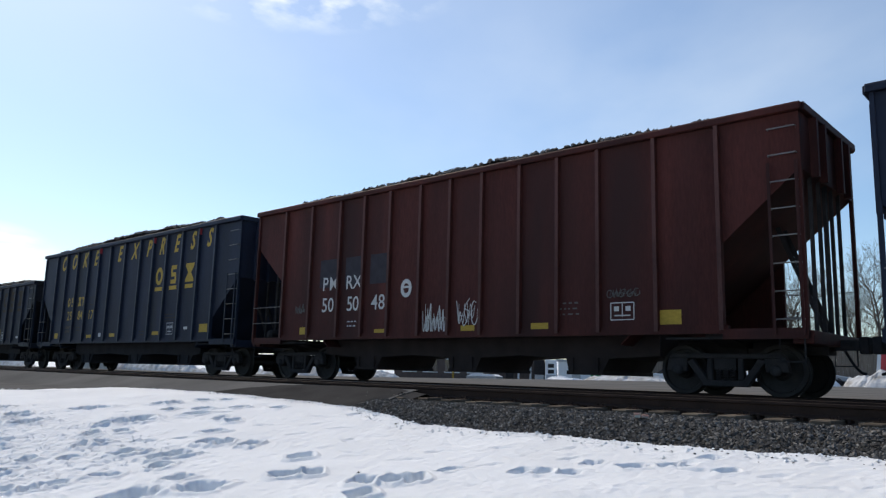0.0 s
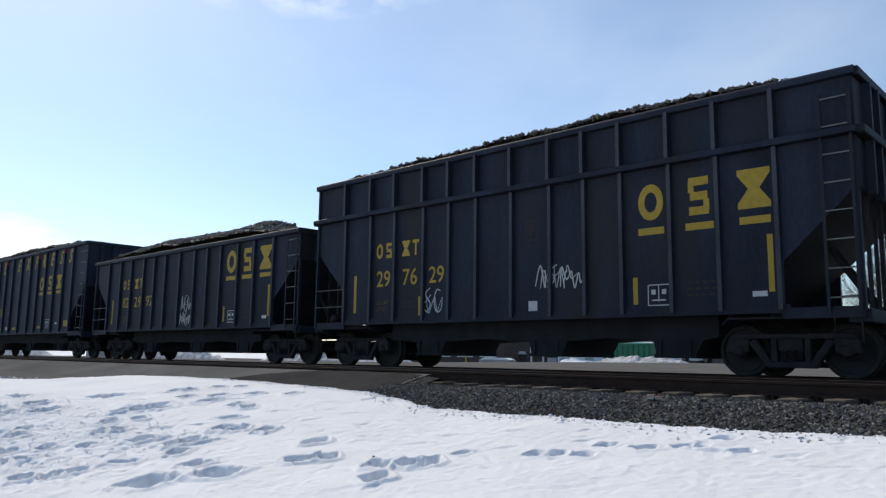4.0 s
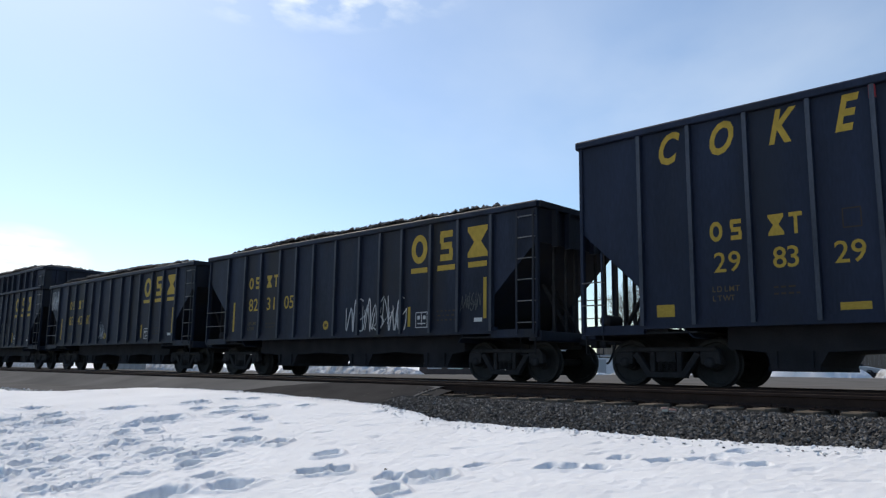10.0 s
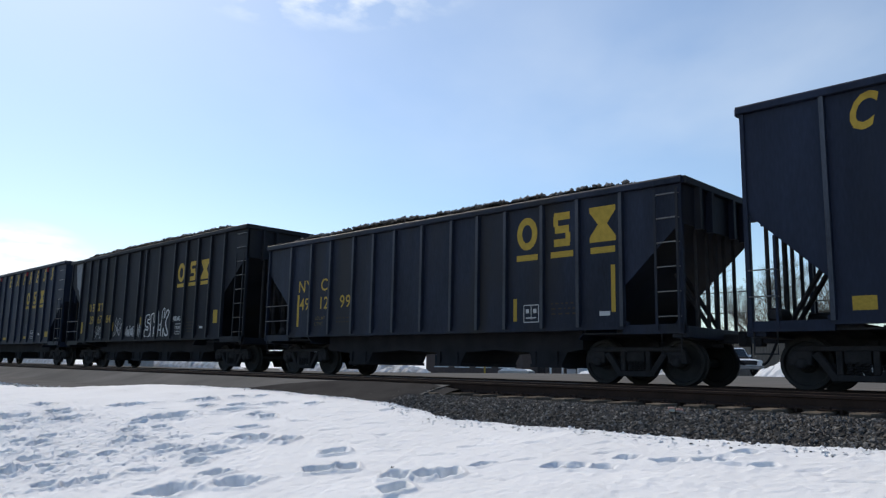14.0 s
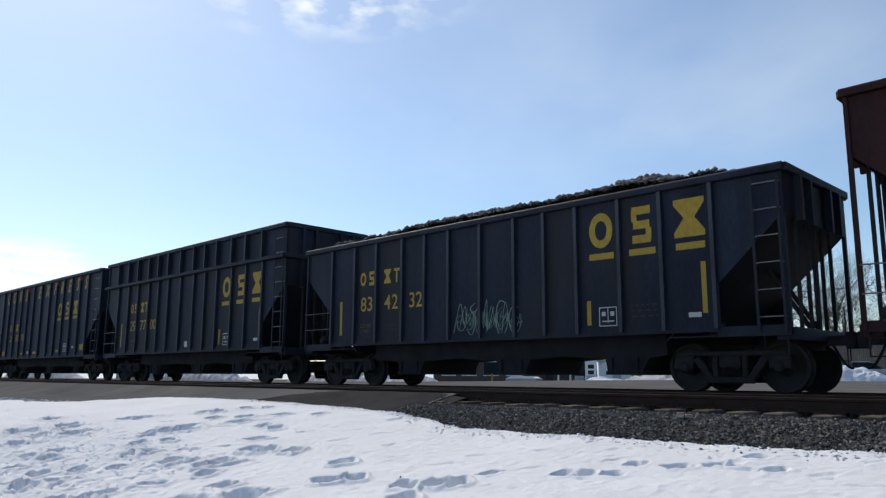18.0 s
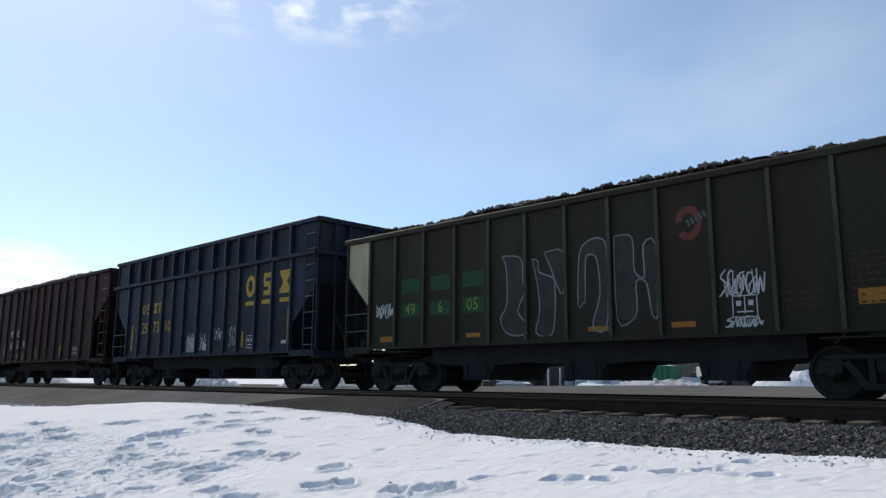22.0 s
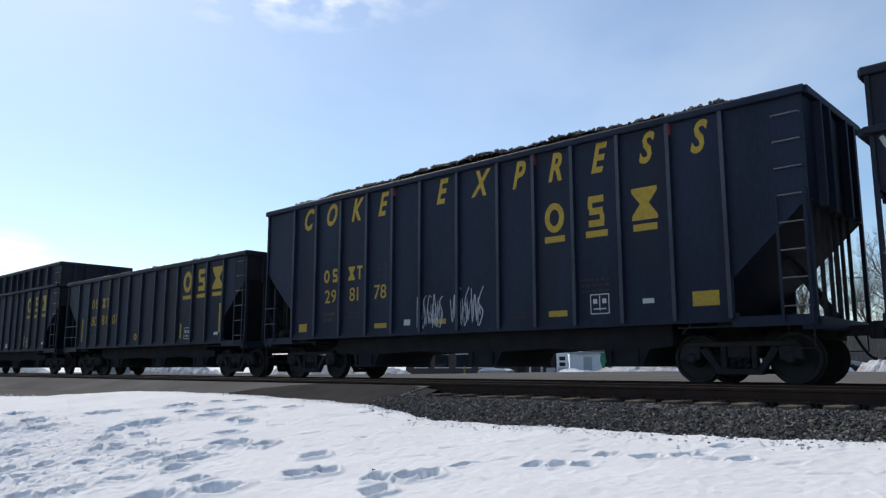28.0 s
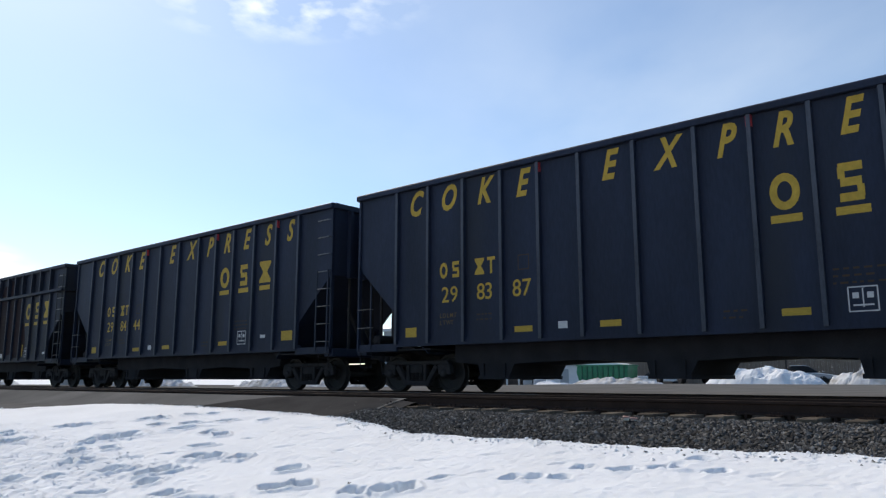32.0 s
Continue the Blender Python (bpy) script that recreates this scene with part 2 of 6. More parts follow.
def mesh_of(name, bm, material, bevel=0.0, smooth=False):
    bmesh.ops.recalc_face_normals(bm, faces=bm.faces[:])
    if bevel:
        bmesh.ops.bevel(bm, geom=bm.edges[:], offset=bevel, segments=1, affect="EDGES", clamp_overlap=True)
    me = bpy.data.meshes.new(name)
    bm.to_mesh(me)
    bm.free()
    for m in material if isinstance(material, (list, tuple)) else [material]:
        me.materials.append(m)
    if smooth:
        me.polygons.foreach_set("use_smooth", [True] * len(me.polygons))
    return me


def child(name, me, parent, at=None, label=""):
    ob = new(name, me)
    ob.parent = parent
    if at is not None:
        ob.matrix_basis = at
    return tagged(ob, label=label)


def part(name, bm, material, parent, label="", at=None, bevel=0.0, smooth=False):
    return child(name, mesh_of(name, bm, material, bevel, smooth), parent, at, label)


def thing(name, label, category, at=None, group="", kind=""):
    ob = new(name)
    ob.empty_display_size = 0.2
    if at is not None:
        ob.matrix_basis = at
    return tagged(ob, label, category, group, kind)


def make(draw):
    bm = bmesh.new()
    draw(bm)
    return bm

# ================= ground =================
TRACK, NEAR_TRACK = 14.75, 10.35       # centre lines
def hill(x, y, s=1.0, seed=0.0):
    return noise.noise(Vector((x * s, y * s, seed)))


def sheet(name, xs, ys, height, material):
    verts = [(x, y, height(x, y)) for y in ys for x in xs]
    n = len(xs)
    faces = [(j * n + i, j * n + i + 1, (j + 1) * n + i + 1, (j + 1) * n + i) for j in range(len(ys) - 1) for i in range(n - 1)]
    me = bpy.data.meshes.new(name)
    me.from_pydata(verts, [], faces)
    me.materials.append(material)
    me.polygons.foreach_set("use_smooth", [True] * len(me.polygons))
    return new(name, me)


def smoothstep(a, b, v):
    v = min(1, max(0, (v - a) / (b - a)))
    return v * v * (3 - 2 * v)


def edge_y(x):
    """Where the snow field ends towards the track and the road."""
    e = 7.15 + 0.12 * hill(x - 1.3, 0, 0.9, 3) + 0.05 * hill(x - 1.3, 0, 4, 5)
    e += 0.95 * smoothstep(-6.5, -9.7, x) + 0.15 * smoothstep(-10.7, -13.7, x) + 0.25 * smoothstep(-3.7, -1.7, x)
    return e - 2.4 * smoothstep(-15.4, -18.4, x) - 0.10 * max(0, -18.6 - x) + (0.15 * hill(x - 1.3, 0, 1.3, 9) if x < -10.7 else 0)


def snow_z(x, y):
    """The snow lies on a slope that climbs from the camera to the track, and is heaped a little along the road."""
    slope = 0.151 * (1 - 0.6 * smoothstep(-9, -19, x))
    return -0.366 + 0.12 * smoothstep(-7.1, -13.1, x) - slope * (7.3 - min(7.5, max(0, y))) + 0.02 * hill(x, y, 0.35, 1) + 0.008 * hill(x, y, 1.7, 2)


# the far rim is an added rise of bright snow, standing in for pale horizon sky
ground = sheet("ground", [-4500, -600, -150, -60, -30, 0, 30, 60, 150, 600, 4500], [-4500, -600, -100, -30, 0, 12, 15, 60, 150, 600, 4500], lambda x, y: (-0.87 if y > 13 else -1.9) + 11 * smoothstep(150, 600, math.hypot(x, y)), M["snow"])
tagged(ground, "snow-covered ground with an added far rise that whitens the horizon", "ground", kind="structure")


def road_z(x, y):
    z = -0.492 + 0.153 * smoothstep(2.0, 8.0, y) + 0.328 * smoothstep(8.0, 9.8, y)
    under = smoothstep(0.3, -0.3, y - edge_y(x))        # it dips below the snow field
    return z * (1 - under) + min(z, snow_z(x, y) - 0.15) * under


def lot_z(x, y):
    return -0.033 + smoothstep(20, 46, y) * (0.098 - 0.59 * smoothstep(-27, -40, x))


road = sheet("road", list(np.linspace(-150, -31, 30)) + list(np.linspace(-30, -9.2, 120)), list(np.linspace(-40, 2, 30)) + list(np.linspace(2.2, 13.85, 116)), road_z, M["asphalt"])
tagged(road, "worn grey asphalt road rising to a level crossing", "road", kind="structure")
lot = sheet("forecourt", list(np.linspace(-170, 60, 90)), list(np.linspace(15.55, 84, 56)), lot_z, M["asphalt"])
tagged(lot, "flat grey asphalt forecourt beyond the tracks", "pavement", kind="structure")

# snow field with boot prints: single prints of two trails, and a trampled corner
NEAR_STEPS = [(-9.60, 2.88, 0.1), (-9.88, 2.88, 0.08), (-8.53, 2.9, 0.1), (-9.61, 3.01, 0.08), (-8.34, 3.11, 0.1), (-10.71, 3.14, 0.09), (-10.02, 3.22, 0.12), (-9.45, 3.25, 0.1), (-8.32, 3.32, 0.14), (-11.22, 3.44, 0.09), (-7.07, 3.53, 0.23), (-9.86, 3.57, 0.1), (-10.80, 3.56, 0.09), (-12.28, 3.57, 0.11), (-8.19, 3.76, 0.15), (-11.23, 3.79, 0.1), (-9.48, 3.9, 0.09), (-6.67, 4.01, 0.19), (-7.24, 4.09, 0.13), (-13.37, 4, 0.23), (-12.72, 3.99, 0.15), (-8.00, 4.3, 0.12)]
MID_STEPS = [(-10.01, 4.28, 0.1), (-9.12, 4.44, 0.16), (-12.31, 4.41, 0.2), (-9.99, 4.51, 0.12), (-5.01, 4.54, 0.12), (-8.39, 4.6, 0.22), (-6.28, 4.68, 0.15), (-13.18, 4.59, 0.16), (-10.60, 4.65, 0.07), (-14.37, 4.73, 0.2), (-6.09, 4.86, 0.09), (-5.35, 4.88, 0.13), (-5.08, 5.02, 0.14), (-10.42, 4.99, 0.1), (-4.95, 5.13, 0.07), (-11.16, 5.02, 0.09), (-8.58, 5.23, 0.14), (-6.82, 5.26, 0.13), (-8.39, 5.31, 0.07), (-7.98, 5.42, 0.07), (-4.88, 5.53, 0.11), (-11.09, 5.43, 0.28)]
FAR_STEPS = [(-9.21, 5.67, 0.14), (-4.21, 5.75, 0.11), (-12.87, 5.61, 0.29), (-4.03, 5.82, 0.09), (-3.80, 5.91, 0.07), (-9.64, 6.22, 0.08), (-3.80, 6.29, 0.08), (-9.98, 6.24, 0.07), (-3.41, 6.32, 0.13), (-10.70, 6.25, 0.16), (-11.49, 6.25, 0.08), (-3.16, 6.51, 0.08), (-2.65, 6.53, 0.08), (-3.02, 6.56, 0.08), (-12.24, 6.47, 0.13), (-11.01, 6.55, 0.15), (-12.05, 6.6, 0.11), (-2.93, 6.87, 0.07), (-10.59, 6.91, 0.12), (-9.93, 7.19, 0.08), (-11.87, 7.09, 0.12), (-11.53, 7.29, 0.1)]
random.seed(5)
marks = []
for steps, deep in ((NEAR_STEPS, 0.18), (MID_STEPS, 0.21), (FAR_STEPS, 0.15)):
    for x, y, half in steps:
        lx = max(0.10, half)
        hollow = deep * (0.45 if x > -6.2 and y > 5.3 else 1.0)
        marks.append((x, y, 0.8 + random.uniform(-0.35, 0.35), lx, max(0.11, 0.8 * lx) * random.uniform(0.85, 1.2) * (0.6 if hollow < deep else 1), hollow * random.uniform(0.75, 1.2)))
for _ in range(10):      # shallow scuffs in the trampled corner
    marks.append((random.uniform(-13.9, -7.6), random.uniform(2.4, 4.9), random.uniform(-1.5, 1.5), random.uniform(0.06, 0.14), random.uniform(0.05, 0.10), random.uniform(0.008, 0.03)))
for _ in range(14):
    marks.append((random.uniform(-16.4, -8), random.uniform(4.7, 7.6), random.uniform(0.3, 1.2), random.uniform(0.08, 0.20), random.uniform(0.04, 0.07), random.uniform(0.01, 0.035)))
for _ in range(46):
    marks.append((random.uniform(-8.9, -0.9), random.uniform(5.6, 7.1), random.uniform(0, 1), random.uniform(0.06, 0.2), random.uniform(0.03, 0.06), random.uniform(0.006, 0.022)))
sx = np.concatenate([np.arange(-60, -22, 0.5), np.arange(-22, -13.8, 0.06), np.arange(-13.8, -1.0, 0.021), np.arange(-1.0, 2.6, 0.06), np.arange(2.6, 40, 0.6)])
sy = np.concatenate([np.arange(-40, 2.0, 0.7), np.arange(2.0, 7.5, 0.021), np.arange(7.5, 10.1, 0.04)])
gx, gy = np.meshgrid(sx, sy)
low = np.array([[snow_z(x, y) for x in sx[::6]] for y in sy[::6]])
rows_ = np.array([np.interp(sx, sx[::6], r) for r in low])
gz = np.array([np.interp(sy, sy[::6], rows_[:, i]) for i in range(len(sx))]).T
def crumbs(step, seed):
    """Smooth random relief whose lumps are about `step` metres wide."""
    rs = np.random.RandomState(seed)
    nx, ny = int((sx[-1] - sx[0]) / step) + 3, int((sy[-1] - sy[0]) / step) + 3
    v = rs.normal(0, 1, (ny, nx))
    fx, fy = (gx - sx[0]) / step, (gy - sy[0]) / step
    ix, iy = fx.astype(int), fy.astype(int)
    fx, fy = fx - ix, fy - iy
    fx, fy = fx * fx * (3 - 2 * fx), fy * fy * (3 - 2 * fy)
    return (v[iy, ix] * (1 - fx) + v[iy, ix + 1] * fx) * (1 - fy) + (v[iy + 1, ix] * (1 - fx) + v[iy + 1, ix + 1] * fx) * fy


rim = crumbs(0.045, 7) + 0.8 * crumbs(0.09, 8)
for px, py, turn, lx, ly, deep in marks:
    i0, i1 = np.searchsorted(sx, (px - 0.7, px + 0.7))
    j0, j1 = np.searchsorted(sy, (py - 0.7, py + 0.7))
    dx, dy = gx[j0:j1, i0:i1] - px, gy[j0:j1, i0:i1] - py
    u, w = (dx * math.cos(turn) + dy * math.sin(turn)) / lx, (-dx * math.sin(turn) + dy * math.cos(turn)) / ly
    d = np.sqrt(u * u + w * w) * (1 + 0.13 * np.sin(4 * np.arctan2(w, u) + px * 9)) + 0.10 * rim[j0:j1, i0:i1]
    gz[j0:j1, i0:i1] += -deep * (0.6 + 0.4 * np.clip((1.0 - d) / 0.5, 0, 1)) * np.clip((1.12 - d) / 0.16, 0, 1) + 0.16 * deep * np.exp(-((d - 1.42) / 0.25) ** 2)
trampled = np.clip((-gx - 7.0) / 2, 0, 1) * np.clip((5.5 - gy) / 1.5, 0, 1)
close = np.clip((gy - 1.5) / 0.3, 0, 1) * np.clip((gx + 22) / 1.0, 0, 1) * np.clip((2.6 - gx) / 0.5, 0, 1)
gz += close * (crumbs(0.045, 2) * (0.0032 + 0.006 * trampled) + crumbs(0.11, 3) * (0.0022 + 0.005 * trampled) + crumbs(0.34, 4) * (0.004 + 0.005 * trampled))
ends = np.array([edge_y(x) for x in sx])
past = np.clip((gy - ends[None, :]) / 0.3, 0, 1)
gz -= 0.24 * past * past * (3 - 2 * past) + np.clip(gy - ends[None, :] - 0.3, 0, 9) * 0.5
n = len(sx)
idx = np.arange(len(sy) * n).reshape(len(sy), n)
quads = np.stack([idx[:-1, :-1], idx[:-1, 1:], idx[1:, 1:], idx[1:, :-1]], -1).reshape(-1, 4)
me = bpy.data.meshes.new("snow_field")
me.from_pydata(np.stack([gx, gy, gz], -1).reshape(-1, 3).tolist(), [], quads.tolist())
me.materials.append(M["snow"])
me.polygons.foreach_set("use_smooth", [True] * len(me.polygons))
tagged(new("snow_field", me), "bright granular snow field with boot prints and trampled patches", "snow", kind="structure")


def scatter(bm, n, place, r0, r1):
    for _ in range(n):
        x, y, z = place()
        r = random.uniform(r0, r1)
        k = [random.uniform(0.6, 1.3) for _ in range(5)]
        a = random.uniform(0, 6)
        ring = [bm.verts.new((x + r * k[i] * math.cos(a + i * 1.2566), y + r * k[i] * math.sin(a + i * 1.2566), z + random.uniform(-0.1, 0.3) * r)) for i in range(5)]
        t = bm.verts.new((x, y, z + r * random.uniform(0.5, 0.9)))
        for i in range(5):
            bm.faces.new((ring[i], ring[(i + 1) % 5], t))


def by_the_edge():
    x = random.uniform(-15.7, -0.2)
    y = edge_y(x) + min(0.12, random.gauss(-0.05, 0.14))
    return x, y, snow_z(x, y) - 0.24 * smoothstep(0, 0.3, y - edge_y(x))


def in_the_corner():
    x, y = random.uniform(-13.9, -8.2), random.uniform(2.4, 5.0)
    return x, y, snow_z(x, y)


random.seed(31)
bm = bmesh.new()
scatter(bm, 1100, by_the_edge, 0.008, 0.028)
scatter(bm, 900, in_the_corner, 0.008, 0.026)
tagged(new("snow_crumbs", mesh_of("snow_crumbs", bm, M["snow"])), "loose crumbs of granular snow along the edge and round the boot prints", "snow", kind="stuff")
bm = bmesh.new()
scatter(bm, 420, by_the_edge, 0.006, 0.018)
tagged(new("grit", mesh_of("grit", bm, M["gravel"])), "dark grit scattered on the edge of the snow", "gravel", kind="stuff")


def bed_z(x, y):
    return -0.70 + 0.498 * smoothstep(6.6, 8.95, y) + 0.11 * smoothstep(11.2, 13.2, y)


bed = sheet("ballast_bed", list(np.linspace(-10.5, 4.5, 150)) + [10, 40], list(np.linspace(6.3, 13.85, 64)), lambda x, y: bed_z(x, y) - 0.14 * smoothstep(-9.3, -10.3, x) + 0.012 * hill(x, y, 9, 4), M["gravel"])
tagged(bed, "bed of grey crushed stone sloping beside the track", "ballast", kind="structure")
bed2 = sheet("ballast_bed_far", list(np.linspace(-150, 60, 60)), list(np.linspace(13.8, 15.6, 4)), lambda x, y: -0.11 + 0.01 * hill(x, y, 3, 4), M["gravel"])
tagged(bed2, "grey crushed stone under the far track", "ballast", kind="structure")
# slope falling away from the sun; its darkness is painted shade
apron = sheet("crossing_apron", list(np.linspace(-15.7, -8.9, 90)), list(np.linspace(7.6, 9.55, 44)),
              lambda x, y: road_z(x, y) + 0.035 - 0.09 * smoothstep(-0.05, 0.1, y - 8.6 - 0.85 * smoothstep(-14.7, -11.7, x) - 0.12 * hill(x, y, 1.6, 8)) - 0.08 * smoothstep(-9.6, -8.9, x), M["shaded_asphalt"])
tagged(apron, "asphalt slope at the edge of the level crossing, its shade painted in", "pavement", kind="structure")


def stones(bm, n, x0, x1, y0, y1, z, r0, r1):
    for _ in range(n):
        x, y = random.uniform(x0, x1), random.uniform(y0, y1)
        r = random.uniform(r0, r1)
        p = (x, y, z(x, y) + r * 0.35)
        a = random.uniform(0, 6)
        k = [random.uniform(0.65, 1.25) for _ in range(5)]
        ring = [bm.verts.new((p[0] + r * k[i] * math.cos(a + i * 1.2566), p[1] + r * k[i] * math.sin(a + i * 1.2566), p[2] + random.uniform(-0.4, 0.4) * r)) for i in range(5)]
        t, d = bm.verts.new((p[0] + random.uniform(-0.4, 0.4) * r, p[1] + random.uniform(-0.4, 0.4) * r, p[2] + r * random.uniform(0.6, 1.0))), bm.verts.new((p[0], p[1], p[2] - r * 0.8))
        for i in range(5):
            bm.faces.new((ring[i], ring[(i + 1) % 5], t))
            bm.faces.new((ring[(i + 1) % 5], ring[i], d))


random.seed(8)
bm = bmesh.new()
stones(bm, 30000, -9.4, -0.2, 6.9, 9.15, bed_z, 0.014, 0.031)
stones(bm, 2600, -9.0, 0.9, 9.1, 13.5, bed_z, 0.016, 0.034)
stones(bm, 90, -10.7, -9.0, 8.2, 9.3, lambda x, y: road_z(x, y) + 0.012, 0.010, 0.028)
me = bpy.data.meshes.new("ballast_stones")
bm.to_mesh(me)
bm.free()
me.materials.append(M["stone"])
tagged(new("ballast_stones", me), "loose grey crushed stones of the track ballast", "gravel", kind="stuff")
random.seed(33)
for k in range(6):
    bm = bmesh.new()
    stones(bm, 1, 0, 0, 0, 0, lambda x, y: 0.0, 0.024 + 0.002 * k, 0.026 + 0.002 * k)
    me = mesh_of("stone", bm, M["stone_piece"])
    for _ in range(46):
        x, y = random.uniform(-4.8, -1.7), random.uniform(7.35, 9.0)
        child("stone", me, bed, pose(x, y, bed_z(x, y) + 0.012, random.uniform(-20, 20), random.uniform(-20, 20), random.uniform(0, 360)))
# slush and dirt along the edge of the road
random.seed(9)
bm = bmesh.new()
for _ in range(2200):
    x = random.uniform(-44, -16)
    y = edge_y(x) + random.triangular(-0.1, 0.6, 0.1) * (1 + max(0, -18 - x) * 0.16)
    stones(bm, 1, x, x, y, y, lambda u, w: road_z(u, w) - 0.008, 0.015, 0.055)
me = bpy.data.meshes.new("slush")
bm.to_mesh(me)
bm.free()
me.materials.append(M["dirty_snow"])
tagged(new("slush", me), "crumbs of dirty frozen slush along the road edge", "slush", kind="stuff")


def rail_mesh(x0, x1):
    p = [(-0.07, -0.17), (0.07, -0.17), (0.07, -0.155), (0.012, -0.13), (0.012, -0.045), (0.036, -0.035), (0.036, -0.004), (0.03, 0), (-0.03, 0), (-0.036, -0.004), (-0.036, -0.035), (-0.012, -0.045), (-0.012, -0.13), (-0.07, -0.155)]
    return mesh_of("rail", make(lambda bm: prism(bm, p, x0, x1, "x")), M["rail"])


def track(label, y, z, x0, x1, tie_from):
    t = thing("railway_track", label, "railway track", pose(0, y, z))
    for s in (-0.755, 0.755):
        child("rail", rail_mesh(x0, x1), t, pose(0, s, 0), "rusty steel rail")
    tie = mesh_of("tie", make(lambda bm: box(bm, -0.115, 0.115, -1.3, 1.3, -0.36, -0.175)), M["tie"], bevel=0.012)
    def irons(bm):
        box(bm, -0.09, 0.09, -0.17, 0.17, -0.175, -0.160)
        for q in (-0.12, 0.12):
            box(bm, -0.05, -0.03, q - 0.015, q + 0.015, -0.16, -0.13)
            box(bm, 0.03, 0.05, q - 0.015, q + 0.015, -0.16, -0.13)
        box(bm, 0.13, 0.16, -0.09, 0.09, -0.21, -0.15)
    plate = mesh_of("tie_plate", make(irons), M["rail"])
    k = tie_from
    random.seed(4)
    while k < 5.5:
        child("tie", tie, t, pose(k + random.uniform(-0.03, 0.03), random.uniform(-0.04, 0.04), random.uniform(-0.012, 0.008), 0, 0, random.uniform(-1.5, 1.5)))
        for s in (-0.755, 0.755):
            child("tie_plate", plate, t, pose(k, s, 0))
        k += 0.5
    return t


track("near railway track of rusty rails on wooden ties", NEAR_TRACK, 0.033, -120, 40, -9.1)
track("far railway track under the passing coal train", TRACK, 0.0, -160, 60, -10.6)

# ================= lettering and painted marks =================
def lettering(words, size, slant=0.0, bold=0.005):
    c = bpy.data.curves.new("lettering", "FONT")
    c.body, c.size, c.shear, c.offset, c.align_x, c.align_y = words, size, slant, bold * size, "CENTER", "CENTER"
    c.resolution_u = 3
    ob = bpy.data.objects.new("lettering", c)
    scene.collection.objects.link(ob)
    me = bpy.data.meshes.new_from_object(ob.evaluated_get(bpy.context.evaluated_depsgraph_get()))
    bpy.data.objects.remove(ob)
    return me


WORDS = {}
def word(words, size, material, slant=0.0, bold=0.012):
    key = words, size, material, slant, bold
    if key not in WORDS:
        me = lettering(words, size / 0.72, slant, bold)
        me.materials.clear()
        me.materials.append(M[material])
        WORDS[key] = me
    return WORDS[key]


def shape_ring(bm):
    n, g = 20, []
    for i in range(n):
        a = 2 * math.pi * i / n
        g.append((bm.verts.new((0.42 * math.cos(a), 0.5 * math.sin(a), 0)), bm.verts.new((0.21 * math.cos(a), 0.28 * math.sin(a), 0))))
    for i in range(n):
        bm.faces.new((g[i][0], g[(i + 1) % n][0], g[(i + 1) % n][1], g[i][1]))


def shape_disc(bm):
    bm.faces.new([bm.verts.new((0.5 * math.cos(2 * math.pi * i / 18), 0.5 * math.sin(2 * math.pi * i / 18), 0)) for i in range(18)])


def shape_bars(bm):
    for z0, z1, x0, x1 in ((0.28, 0.5, -0.34, 0.34), (-0.11, 0.11, -0.30, 0.30), (-0.5, -0.28, -0.34, 0.34)):
        bm.faces.new([bm.verts.new(p) for p in ((x0, z0, 0), (x1, z0, 0), (x1, z1, 0), (x0, z1, 0))])
    for x0, x1, z0, z1 in ((-0.36, -0.16, 0.1, 0.4), (0.16, 0.36, -0.4, -0.1)):
        bm.faces.new([bm.verts.new(p) for p in ((x0, z0, 0.0004), (x1, z0, 0.0004), (x1, z1, 0.0004), (x0, z1, 0.0004))])


def shape_glass(bm):
    v = [bm.verts.new((x, y, 0)) for x, y in ((-0.46, 0.5), (0.46, 0.5), (0.46, 0.36), (0.16, 0.0), (0.46, -0.36), (0.46, -0.5), (-0.46, -0.5), (-0.46, -0.36), (-0.16, 0.0), (-0.46, 0.36))]
    bm.faces.new((v[0], v[9], v[2], v[1]))
    bm.faces.new((v[9], v[8], v[3], v[2]))
    bm.faces.new((v[8], v[7], v[4], v[3]))
    bm.faces.new((v[7], v[6], v[5], v[4]))


def shape_tee(bm):
    for x0, x1, z0, z1 in ((-0.38, 0.38, 0.3, 0.5), (-0.1, 0.1, -0.5, 0.3)):
        bm.faces.new([bm.verts.new(p) for p in ((x0, z0, 0), (x1, z0, 0), (x1, z1, 0), (x0, z1, 0))])


MARKS = {}
def mark(draw, material):
    if (draw, material) not in MARKS:
        bm = make(draw)
        me = bpy.data.meshes.new("painted_mark")
        bm.to_mesh(me)
        bm.free()
        me.materials.append(M[material])
        MARKS[draw, material] = me
    return MARKS[draw, material]


def shape_block(bm):
    bm.faces.new([bm.verts.new(p) for p in ((-0.5, -0.5, 0), (0.5, -0.5, 0), (0.5, 0.5, 0), (-0.5, 0.5, 0))])


def ribbon(bm, pts, width, lift=0.0):
    last = None
    for i, p in enumerate(pts):
        a, b = pts[max(0, i - 1)], pts[min(len(pts) - 1, i + 1)]
        d = Vector((b[0] - a[0], b[1] - a[1]))
        d = d.normalized() if d.length > 1e-6 else Vector((1, 0))
        w = width * (0.7 + 0.3 * math.sin(math.pi * i / (len(pts) - 1)))
        l, r = bm.verts.new((p[0] - d.y * w / 2, p[1] + d.x * w / 2, lift)), bm.verts.new((p[0] + d.y * w / 2, p[1] - d.x * w / 2, lift))
        if last:
            bm.faces.new((last[0], last[1], r, l))
        last = (l, r)


